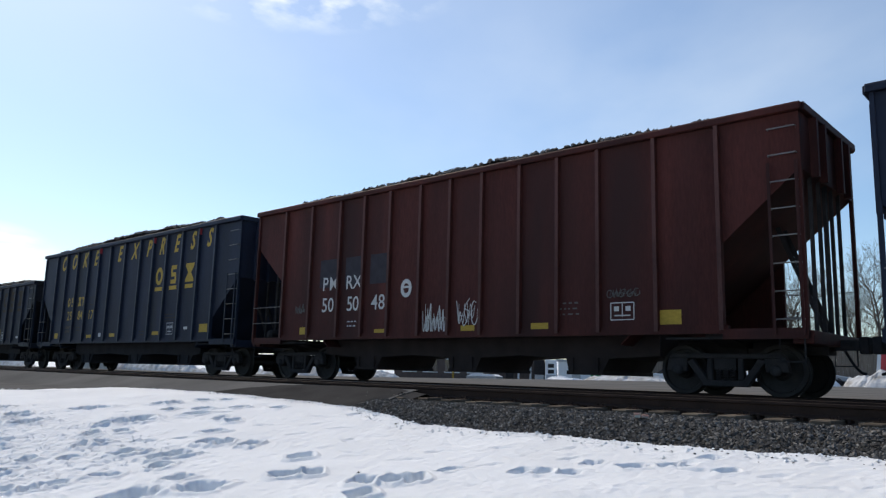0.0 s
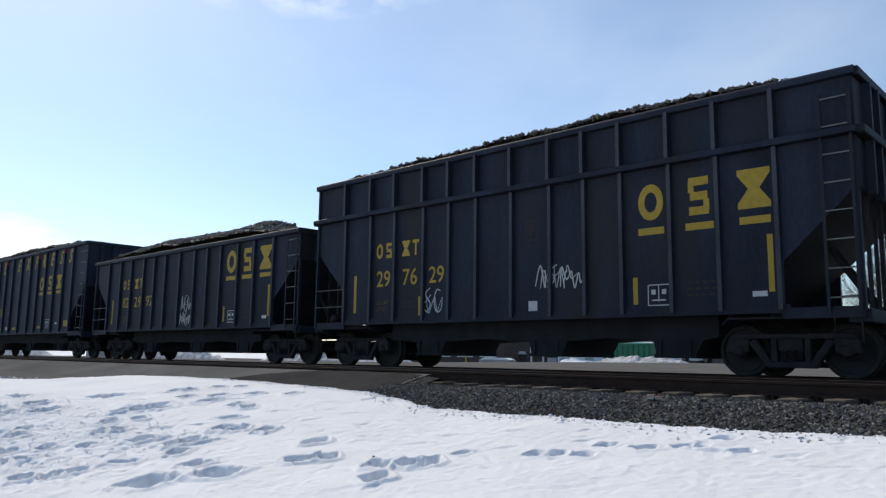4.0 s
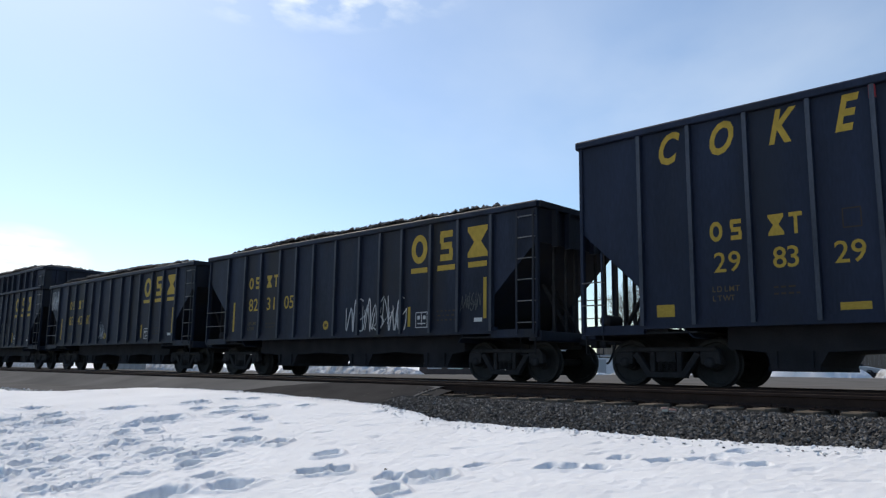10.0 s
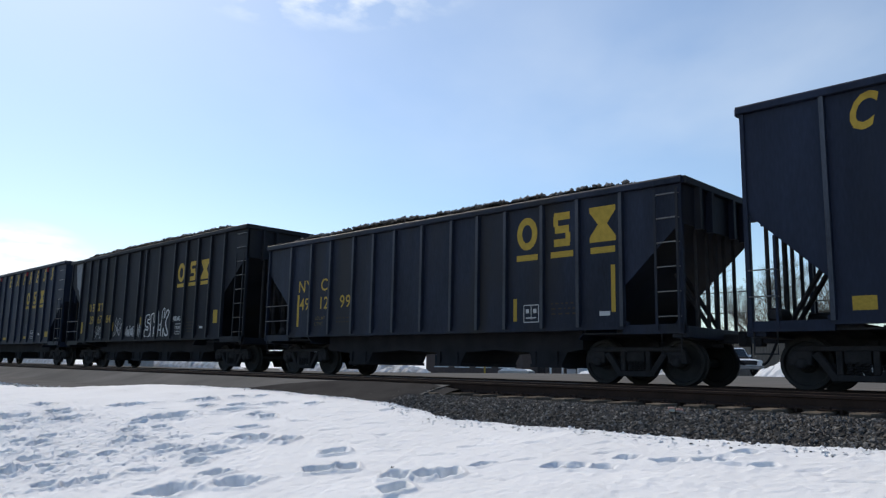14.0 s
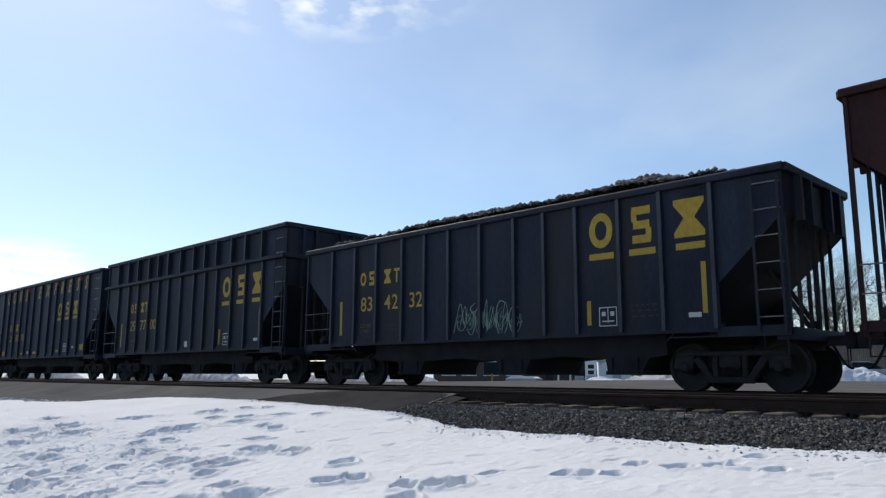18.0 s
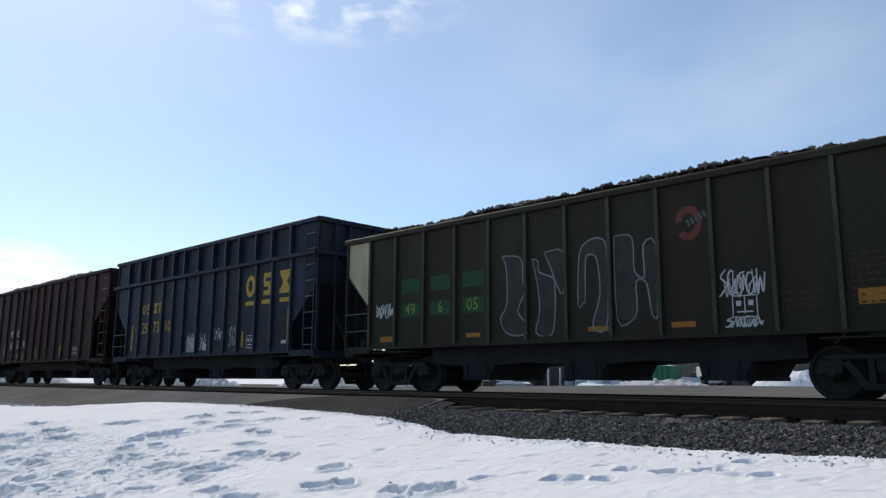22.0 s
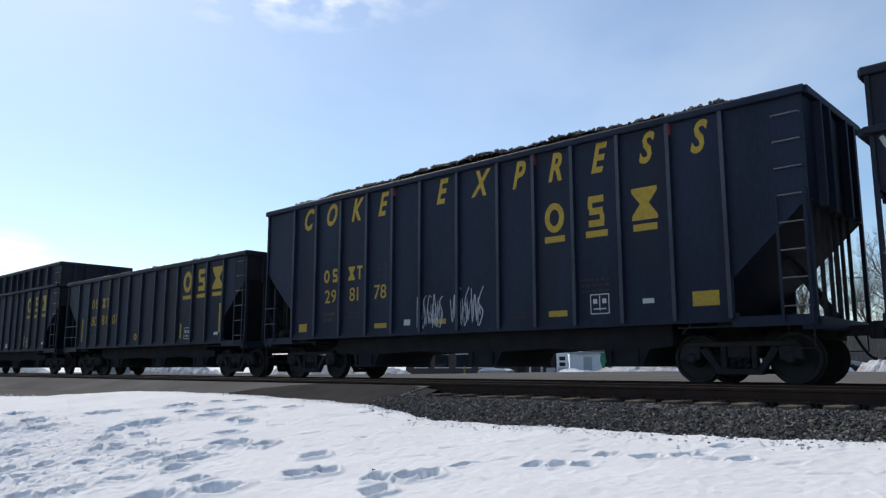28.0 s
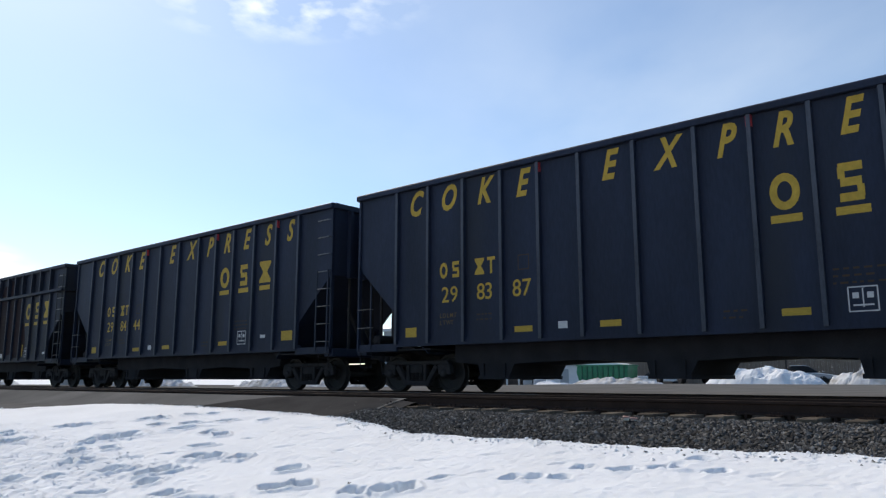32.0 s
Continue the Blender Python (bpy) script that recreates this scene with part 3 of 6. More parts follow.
def curve_through(pts, n=7):
    out = []
    q = [pts[0], *pts, pts[-1]]
    for i in range(1, len(q) - 2):
        p0, p1, p2, p3 = [Vector(v) for v in q[i - 1:i + 3]]
        for k in range(n):
            t = k / n
            out.append(tuple(0.5 * ((2 * p1) + (p2 - p0) * t + (2 * p0 - 5 * p1 + 4 * p2 - p3) * t * t + (3 * p1 - p0 - 3 * p2 + p3) * t ** 3)))
    return out + [tuple(pts[-1])]


def tag_strokes(bm, w, h, signs, width, seed, loops=True, base=0.0):
    """Unreadable sprayed strokes in a field w by h: tall hooks, loops and slashes side by side."""
    random.seed(seed)
    cell = w / signs
    for i in range(signs):
        x0 = -w / 2 + cell * i
        u = lambda a, b: x0 + cell * random.uniform(a, b)
        z = lambda a, b: -h / 2 + h * random.uniform(a, b)
        kind = random.randrange(4) if loops else random.randrange(2)
        if kind == 0:
            pts = [(u(0, 0.2), z(0.6, 1)), (u(0.1, 0.4), z(0, 0.2)), (u(0.5, 0.7), z(0.5, 0.9)), (u(0.7, 1.0), z(0, 0.3)), (u(0.9, 1.2), z(0.4, 1))]
        elif kind == 1:
            pts = [(u(-0.1, 0.2), z(0, 0.25)), (u(0.2, 0.5), z(0.8, 1.0)), (u(0.5, 0.8), z(0.1, 0.4)), (u(0.8, 1.1), z(0.5, 0.8))]
        elif kind == 2:
            c, d = (u(0.4, 0.6), z(0.4, 0.6)), (cell * 0.42, h * random.uniform(0.3, 0.45))
            pts = [(c[0] + d[0] * math.cos(a), c[1] + d[1] * math.sin(a)) for a in np.linspace(1.0, 6.6, 8)]
        else:
            pts = [(u(0.6, 0.9), z(0.85, 1)), (u(0.1, 0.3), z(0.6, 0.8)), (u(0.6, 0.9), z(0.35, 0.55)), (u(0.1, 0.4), z(0, 0.15)), (u(-0.2, 0.1), z(0.1, 0.3))]
        ribbon(bm, curve_through(pts), width, base + 0.0006 * i)
        if random.random() < 0.5:
            ribbon(bm, [(u(0, 0.3), z(0.1, 0.5)), (u(0.7, 1.1), z(0.3, 0.8))], width * 0.9, base + 0.0006 * i + 0.0003)


def blob(bm, pts, lift):
    bm.faces.new([bm.verts.new((x, z, lift)) for x, z in pts])


FACE = -(1.555 + 0.017)
def dress(car, kind, paint, number, index):
    """The painted marks on the near side of one car. x is from the car's far-left end, z from the rail."""
    P = TYPES[kind]
    h = P["L"] / 2
    chart_l, chart_top, chart_posts = P["chart"]
    wide, tall = P["L"] / chart_l, (P["top"] - SILL) / (chart_top - 1.03)
    along = lambda x: float(np.interp(x, (0, *chart_posts, chart_l), (0, *P["posts"], P["L"]))) if x else 0.0
    at = lambda x, z, lift=0.0: pose(along(x) - h, FACE - lift, SILL + (z - 1.03) * tall, 90, 0, 0) @ Matrix.Diagonal((wide, tall, 1, 1))
    sized = lambda x, z, w, t, lift=0.0: at(x, z, lift) @ Matrix.Diagonal((w, t, 1, 1))
    put = lambda me, m, name="lettering", label="": child(name, me, car, m, label)
    block = lambda x, z, w, t, material, name="painted_mark", lift=0.0: put(mark(shape_block, material), sized(x, z, w, t, lift), name)
    rnd = random.Random(index)

    def emblem(xs, z, size, under, material):
        for x, s in zip(xs, (shape_ring, shape_bars, shape_glass)):
            put(mark(s, material), sized(x, z, size * (0.95 if s is not shape_bars else 0.85), size), "emblem_shape")
            block(x, under, size * 0.82, 0.13, material, "emblem_bar")

    def owner_marks(xs, z, size, shapes, material):
        for x, s in zip(xs, shapes):
            put(mark(s, material), sized(x, z, size * 0.8, size), "owner_mark")

    def digits(s, x, z, size, material, name="car_number", lift=0.0):
        for k, c in enumerate(s):
            put(word(c, size, material, 0.0, 0.006), at(x + (k - (len(s) - 1) / 2) * size * (1.02 if s.isalpha() else 0.72), z, lift) @ Matrix.Diagonal((1.0, 1, 1, 1)), name)

    def numbers(xs, z, size, material):
        for x, s in zip(xs, number.split()):
            digits(s, x, z, size, material)

    def stencil(x, z, w=0.42, t=0.37, material="white"):
        for dx, dz, ww, tt in ((0, t / 2, w, 0.02), (0, -t / 2, w, 0.02), (-w / 2, 0, 0.02, t), (w / 2, 0, 0.02, t), (0, 0.02, 0.02, t * 0.8), (-w * 0.25, t * 0.15, w * 0.22, 0.09), (w * 0.25, t * 0.15, w * 0.22, 0.09), (0, -t * 0.25, w * 0.7, 0.025)):
            block(x + dx, z + dz, ww, tt, material, "stencil_bar", 0.0004 * (dx != 0))

    def small_print(x, z, rows, w, material="dull_yellow"):
        for r in range(rows):
            q = x - w / 2
            while q < x + w / 2 - 0.05:
                step = rnd.uniform(0.06, 0.16)
                block(q + step / 2, z - r * 0.11, step * 0.75, 0.032, material, "small_print")
                q += step + 0.03

    def tag(x0, z0, x1, z1, signs, width, material, seed, loops=True):
        me = mesh_of("sprayed_tag", make(lambda bm: (tag_strokes(bm, x1 - x0, z1 - z0, signs, width * 0.85, seed, loops), tag_strokes(bm, (x1 - x0) * 0.8, (z1 - z0) * 0.9, max(1, signs - 1), width * 0.55, seed + 500, False, 0.008))), M[material])
        tagged(put(me, at((x0 + x1) / 2, (z0 + z1) / 2, 0.004 + 0.0125 * (seed // 100 % 2)), "sprayed_tag"), "sprayed scrawl of thin strokes", kind="stuff")

    letters4 = (shape_ring, shape_bars, shape_glass, shape_tee)
    if kind in ("low", "high"):
        z0 = 3.14 if kind == "low" else 3.08
        logo = "yellow" if index != 1 else "dull_yellow"
        emblem((10.8, 11.74, 12.72), z0, 0.74 if kind == "low" else 0.68, z0 - 0.54, logo)
        marks_m = "yellow"
        if index == 13:
            digits("NY", 2.17, 2.45, 0.36, marks_m, "owner_mark")
            digits("C", 3.12, 2.45, 0.36, marks_m, "owner_mark")
            numbers((2.15, 3.12, 4.12), 1.92, 0.36, marks_m)
        else:
            owner_marks((2.82, 3.2, 3.86, 4.22), 2.79, 0.38, letters4, marks_m)
            numbers((3.0, 4.02, 5.0), 2.07, 0.40, marks_m)
        for x, z, t in ((1.82, 1.75, 0.95), (4.40, 1.38, 0.45), (10.45, 1.45, 0.5), (12.95, 1.8, 0.95)):
            block(x, z, 0.10, t, "yellow", "reflector")
        stencil(10.92, 1.36)
        if index in (9, 10, 22):
            put(mark(shape_disc, "yellow"), sized(6.92, 1.34, 0.26, 0.26), "painted_mark")
            for d in (-0.05, 0.0, 0.05):
                block(6.92 + d, 1.34, 0.03, 0.09, "black", lift=0.002)
        [digits(q, 2.98 + d, 1.50, 0.10, "dim_yellow", "weight_mark") for q, d in (("LD", -0.17), ("LMT", 0.1))]
        [digits(q, 2.95 + d, 1.34, 0.10, "dim_yellow", "weight_mark") for q, d in (("LT", -0.15), ("WT", 0.08))]
        small_print(4.0, 1.48, 2, 0.5)
        small_print(11.75, 1.55, 3, 0.6)
        block(12.75, 1.30, 0.26, 0.09, "white", "placard")
        if kind == "high":
            block(7.98, 1.26, 0.24, 0.2, "white", "placard")
            for dx, dz, w, t in ((0, 0.2, 0.3, 0.02), (0, -0.2, 0.3, 0.02), (-0.15, 0, 0.02, 0.4), (0.15, 0, 0.02, 0.4)):
                block(7.95 + dx, 2.84 + dz, w, t, "dull_yellow", "stencil_bar", 0.0004 * (dx != 0))
            put(word("F", 0.22, "dull_yellow"), at(7.95, 2.84), "stencil_letter")
    elif kind == "coke":
        for s, i in zip("COKE", range(1, 5)):
            put(word(s, 0.58, "yellow", 0.34, 0.03), at((chart_posts[i - 1] + chart_posts[i]) / 2 + 0.02, 4.28) @ Matrix.Diagonal((0.70, 1, 1, 1)))
        for s, i in zip("EXPRESS", range(6, 13)):
            put(word(s, 0.58, "yellow", 0.34, 0.03), at((chart_posts[i - 1] + chart_posts[i]) / 2 + 0.02, 4.28) @ Matrix.Diagonal((0.70, 1, 1, 1)))
        emblem((10.86, 11.9, 12.95), 3.25, 0.62, 2.80, "yellow")
        owner_marks((2.86, 3.22, 3.98, 4.36), 2.64, 0.36, letters4, "yellow")
        numbers((3.04, 4.15, 5.24), 2.07, 0.36, "yellow")
        for dx, dz, w, t in ((0, 0.15, 0.28, 0.02), (0, -0.15, 0.28, 0.02), (-0.14, 0, 0.02, 0.3), (0.14, 0, 0.02, 0.3)):
            block(5.3 + dx, 2.62 + dz, w, t, "dull_yellow", "stencil_bar", 0.0004 * (dx != 0))
        for x, w, t, z in ((1.86, 0.36, 0.22, 1.29), (5.27, 0.46, 0.12, 1.24), (7.5, 0.46, 0.12, 1.26), (10.9, 0.46, 0.12, 1.28), (14.0, 0.50, 0.26, 1.40)):
            block(x, z, w, t, "yellow", "reflector")
        stencil(11.92, 1.42)
        block(6.35, 1.28, 0.22, 0.14, "white", "placard")
        block(12.95, 1.42, 0.24, 0.09, "white", "placard")
        [digits(q, 3.0 + d, 1.62, 0.10, "dim_yellow", "weight_mark") for q, d in (("LD", -0.17), ("LMT", 0.1))]
        [digits(q, 2.98 + d, 1.46, 0.10, "dim_yellow", "weight_mark") for q, d in (("LT", -0.15), ("WT", 0.08))]
        small_print(4.12, 1.60, 2, 0.5)
        small_print(11.85, 1.90, 3, 0.7)
        small_print(9.85, 1.35, 2, 0.4)
        for i in (4, 9, 12):
            part("clamp", make(lambda bm: box(bm, -0.045, 0.045, -0.095, 0.0, 4.45, 4.66)), M["clamp"], car, "faded red clamp", pose(P["posts"][i - 1 if i != 4 else 4] - h, -1.556, SILL + (4.45 - 1.03) * tall - 4.45))
    elif kind == "tall":
        for x, w in ((3.45, 0.85), (4.55, 0.75)) if index != 3 else ((3.45, 0.85), (4.55, 0.7), (5.6, 0.7)):
            block(x, 2.72, w, 0.75, "slate", "paint_patch", -0.003)
        digits("PM", 3.46, 2.42, 0.36, "white", "owner_mark")
        digits("RX", 4.54, 2.42, 0.36, "white", "owner_mark")
        numbers((3.42, 4.55, 5.6), 1.86, 0.38, "white")
        if index == 3:
            for x, w, t, z in ((2.35, 0.36, 0.22, 1.2), (5.7, 0.42, 0.12, 1.15), (8.75, 0.42, 0.12, 1.18), (10.85, 0.45, 0.13, 1.18), (13.75, 0.5, 0.26, 1.28)):
                block(x, z, w, t, "yellow", "reflector")
            put(mark(shape_ring, "white"), sized(6.65, 2.17, 0.46, 0.44), "painted_mark")
            block(6.65, 2.2, 0.2, 0.05, "white")
        else:
            for x, z, t in ((2.2, 1.65, 0.75), (5.45, 1.3, 0.4), (7.5, 1.4, 0.45), (11.0, 1.45, 0.5), (14.5, 1.65, 0.85)):
                block(x, z, 0.10, t, "yellow", "reflector")
        stencil(12.8, 1.42, 0.5, 0.32)
        small_print(11.6, 1.62, 3, 0.55, "ghost")
        small_print(4.55, 1.42, 2, 0.45, "pale")
    elif kind == "navytall":
        emblem((11.4, 12.35, 13.35), 3.46, 0.70, 2.98, "yellow")
        owner_marks((2.72, 3.12, 3.80, 4.15), 2.48, 0.34, letters4, "yellow")
        numbers((2.98, 3.98, 4.92), 1.92, 0.34, "yellow")
        for x, z, w, t in ((1.74, 1.62, 0.2, 0.5), (5.45, 1.6, 0.1, 0.35), (8.2, 1.75, 0.14, 0.3), (10.8, 1.75, 0.12, 0.45), (14.4, 1.75, 0.3, 0.45)):
            block(x, z, w, t, "yellow", "reflector")
        stencil(11.4, 1.38)
        small_print(12.5, 1.6, 4, 0.8)
        block(13.3, 1.4, 0.24, 0.08, "white", "placard")
        part("paint_patch", make(lambda bm: blob(bm, [(0.42, 4.6), (1.22, 4.6), (1.24, 3.5), (1.12, 3.05), (0.95, 3.35), (0.72, 3.5), (0.55, 4.1)], 0)), M["chalk"], car, "worn pale patch of paint", at(0, 0, -0.003))
        for k, (a, b, c, d, n) in enumerate(((3.45, 1.08, 4.4, 1.68, 3), (5.55, 1.1, 6.4, 2.0, 2), (6.75, 1.12, 7.65, 1.63, 5), (7.92, 1.12, 8.35, 1.72, 3), (10.95, 1.66, 11.6, 1.86, 5))):
            tag(a, b, c, d, n, 0.035, "white", 40 + k)
        bubbles = (((9.13, 1.99), (8.85, 1.95), (8.77, 1.70), (8.85, 1.53), (9.06, 1.50), (9.05, 1.39), (8.79, 1.41), (8.76, 1.18), (8.99, 1.10), (9.27, 1.20), (9.29, 1.48), (9.20, 1.63), (8.99, 1.68), (9.02, 1.79), (9.20, 1.80), (9.13, 1.99)),
                   ((9.29, 1.95), (9.54, 2.02), (9.57, 1.71), (9.70, 1.71), (9.73, 1.99), (9.95, 2.05), (9.98, 1.19), (9.74, 1.16), (9.72, 1.48), (9.61, 1.48), (9.58, 1.11), (9.34, 1.12), (9.29, 1.95)),
                   ((10.05, 1.56), (10.23, 1.57), (10.23, 1.39), (10.05, 1.38), (10.05, 1.56)),
                   ((10.30, 2.09), (10.50, 2.17), (10.47, 1.79), (10.70, 2.09), (10.88, 2.01), (10.63, 1.62), (10.88, 1.22), (10.63, 1.17), (10.45, 1.43), (10.43, 1.13), (10.25, 1.17), (10.30, 2.09)))
        for k, line in enumerate(bubbles):
            part("spray_stroke", make(lambda bm: ribbon(bm, curve_through(line, 3), 0.07)), M["white"], car, "thick white sprayed outline", at(0, 0, 0.002 + 0.0006 * k) @ pose(-0.12, 0, 0))
    elif kind == "old":
        digits("HC", 1.76, 2.86, 0.30, "white", "owner_mark")
        digits("11", 1.76, 2.32, 0.28, "white")
        block(1.42, 1.9, 0.10, 0.95, "yellow", "reflector")
        block(13.95, 2.12, 0.13, 0.95, "yellow", "reflector")
        for x, w in ((5.9, 0.35), (7.5, 0.3), (9.5, 0.5), (11.7, 0.5)):
            block(x, 1.22, w, 0.12, "yellow", "reflector")
        for i, top_z in ((3, 1.85), (4, 1.5), (5, 1.5), (6, 1.42), (7, 1.5), (8, 1.5), (9, 1.52), (10, 2.05), (11, 2.08)):
            a, b = chart_posts[i - 1] + 0.075, chart_posts[i] - 0.075
            block((a + b) / 2, (1.13 + top_z) / 2, b - a, top_z - 1.13, "slate", "paint_patch", -0.003)
        for i in (2, 6, 10):
            a, b = chart_posts[i - 1] + 0.075, chart_posts[i] - 0.075
            block((a + b) / 2, 2.8, b - a, 1.6 if i != 2 else 1.1, "rust_patch", "paint_patch", -0.004)
        block(14.72, 3.25, 0.85, 1.15, "rust_bright", "paint_patch", -0.004)
        stencil(13.62, 1.46, 0.6, 0.34)
        block(14.5, 1.2, 0.22, 0.08, "white", "placard")
    elif kind == "green":
        part("end_panel", make(lambda bm: prism(bm, [(0.06 - h, P["top"] - 0.1), (0.06 - h, P["zc"] + 0.03), (P["posts"][0] - 0.07 - h, P["zd"] + 0.11), (P["posts"][0] - 0.07 - h, P["top"] - 0.1)], FACE + 0.002, FACE + 0.012, "y")), M["cream"], car, "pale cream-yellow end panel")
        for i in (2, 3, 4):
            a = (chart_posts[i - 1] + chart_posts[i]) / 2
            block(a, 2.52, 0.7, 0.36, "leaf", "paint_patch")
            block(a, 1.92, 0.7, 0.36, "leaf", "paint_patch")
        for s, x in zip(("49", "6", "05"), (2.87, 3.98, 5.08)):
            digits(s, x, 1.92, 0.28, "lime", lift=0.004)
        hollow_letters = (
            ((6.03, 2.94), (6.47, 2.89), (6.62, 2.71), (6.62, 2.31), (6.70, 2.12), (6.47, 1.70), (6.66, 1.44), (6.62, 1.17), (6.15, 1.22), (5.96, 1.54), (6.15, 1.85), (6.15, 2.61), (6.03, 2.94)),
            ((6.89, 2.78), (7.06, 2.73), (7.09, 2.49), (7.39, 2.37), (7.51, 2.24), (7.51, 1.57), (7.39, 1.13), (6.98, 1.20), (7.09, 1.64), (7.04, 2.22), (6.89, 2.78)),
            ((7.24, 2.89), (7.77, 2.85), (7.74, 1.98), (7.54, 2.23), (7.44, 2.49), (7.24, 2.89)),
            ((8.26, 1.76), (8.12, 1.71), (8.15, 2.54), (8.23, 2.88), (8.47, 3.03), (8.72, 3.02), (8.85, 2.81), (8.87, 1.88), (8.78, 1.20), (8.47, 1.28), (8.67, 1.90), (8.61, 2.61), (8.44, 2.72), (8.33, 2.61), (8.30, 1.82), (8.26, 1.76)),
            ((9.04, 3.02), (9.38, 3.01), (9.47, 2.80), (9.48, 2.29), (9.69, 2.16), (9.69, 2.77), (9.95, 2.77), (9.95, 1.47), (9.82, 1.46), (9.73, 2.04), (9.51, 2.08), (9.51, 1.56), (9.38, 1.34), (9.06, 1.39), (9.04, 3.02)))
        for k, line in enumerate(hollow_letters):
            line = [(along(x) / wide, z) for x, z in line]
            part("sprayed_fill", make(lambda bm: blob(bm, line[:-1], 0)), M["soft_fill"], car, "dull sprayed letter shape", at(0, 0, -0.003))
            part("sprayed_outline", make(lambda bm: ribbon(bm, curve_through(line, 3), 0.035)), M["chalk"], car, "thin chalky sprayed outline", at(0, 0, 0.002 + 0.0006 * k))
        put(mark(shape_ring, "rust_red"), sized(10.64, 3.07, 0.66, 0.66), "emblem_shape")
        slant = at(10.64, 3.07, 0.003) @ Matrix.Rotation(radians(21), 4, "Z")
        put(mark(shape_block, "green"), slant @ Matrix.Diagonal((0.84, 0.20, 1, 1)), "emblem_bar")
        for q in range(9):
            put(mark(shape_block, "ghost"), slant @ pose(-0.36 + 0.09 * q, 0, 0.001) @ Matrix.Diagonal((0.055, 0.13, 1, 1)), "writing_bar")
        tag(11.15, 1.62, 12.0, 2.15, 5, 0.04, "white", 301)
        tag(11.25, 1.1, 11.9, 1.32, 4, 0.035, "white", 302)
        tag(1.5, 1.75, 2.2, 2.15, 4, 0.04, "white", 303)
        stencil(11.6, 1.48)
        small_print(13.7, 2.2, 8, 0.75)
        small_print(12.6, 1.65, 3, 0.6)
        for x, w, t in ((1.9, 0.5, 0.14), (5.1, 0.45, 0.1), (8.6, 0.5, 0.1), (10.45, 0.5, 0.1), (13.7, 0.6, 0.25)):
            block(x, 1.22 if t < 0.2 else 1.52, w, t, "orange", "reflector")

    # sprayed tags that single cars carry
    tags = {3: [(7.3, 1.0, 8.05, 1.82, 4, 0.03, "white"), (8.4, 1.2, 9.1, 1.85, 3, 0.03, "white"), (12.45, 1.66, 13.2, 1.86, 5, 0.02, "ghost"), (1.9, 1.65, 2.4, 1.95, 3, 0.03, "ghost")],
            5: [(7.55, 1.12, 8.38, 1.6, 4, 0.035, "white"), (7.6, 1.55, 8.42, 2.2, 3, 0.035, "white")],
            6: [(4.6, 1.12, 5.25, 1.85, 2, 0.04, "pale"), (8.1, 1.55, 9.3, 2.1, 4, 0.04, "white")],
            8: [(5.9, 1.05, 7.4, 2.3, 3, 0.05, "ghost"), (7.9, 1.15, 10.0, 2.3, 4, 0.06, "ghost"), (3.2, 1.15, 3.9, 1.5, 4, 0.04, "pale")],
            9: [(0.25, 2.75, 1.35, 3.65, 5, 0.035, "white"), (0.3, 2.6, 1.3, 3.3, 4, 0.03, "white"), (6.3, 1.2, 6.9, 1.95, 3, 0.03, "pale")],
            10: [(7.9, 1.0, 10.5, 2.05, 6, 0.045, "white"), (12.2, 1.5, 12.85, 1.95, 4, 0.02, "ghost")],
            16: [(6.5, 1.05, 8.7, 1.95, 5, 0.022, "mint"), (6.6, 1.2, 8.6, 1.7, 6, 0.015, "mint")],
            18: [(6.6, 1.0, 7.4, 1.8, 5, 0.03, "white"), (6.65, 0.99, 7.35, 1.75, 5, 0.03, "white"), (7.6, 1.12, 8.1, 1.8, 3, 0.03, "white"), (8.65, 1.45, 9.3, 1.92, 2, 0.03, "white"), (9.6, 1.2, 10.2, 1.92, 2, 0.03, "white")],
            20: [(3.0, 1.3, 4.1, 1.8, 4, 0.03, "lime"), (5.2, 1.1, 5.95, 1.4, 5, 0.035, "lime"), (5.2, 1.35, 5.95, 1.72, 5, 0.035, "lime")],
            23: [(6.75, 1.08, 7.7, 1.95, 5, 0.03, "pale"), (7.85, 1.08, 8.9, 2.0, 5, 0.035, "pale")]}
    for k, t in enumerate(tags.get(index, ())):
        tag(*t, 500 + index * 7 + k)
    if index == 24:      # one big rounded patch of old red primer across the posts, and a scrawl at the end
        lower = [(6.75, 3.70), (6.62, 3.3), (6.52, 2.7), (6.48, 2.2), (6.58, 1.7), (6.78, 1.35), (7.1, 1.16), (8.2, 1.15), (8.7, 1.27), (9.0, 1.32), (9.3, 1.18), (10.1, 1.15), (10.45, 1.2), (10.64, 1.5), (10.69, 1.8), (10.6, 2.15), (10.42, 2.5), (10.18, 2.8), (10.07, 3.3), (9.92, 3.70)]
        upper = [(7.46, 3.90), (7.5, 4.15), (7.7, 4.35), (8.2, 4.5), (8.7, 4.58), (9.1, 4.45), (9.38, 4.2), (9.55, 3.90)]
        for line in (lower, upper):
            part("paint_patch", make(lambda bm: blob(bm, [(along(x) / wide, z) for x, z in curve_through(line, 4)], 0)), M["primer"], car, "rounded patch of dull dark-red primer", at(0, 0, -0.003))
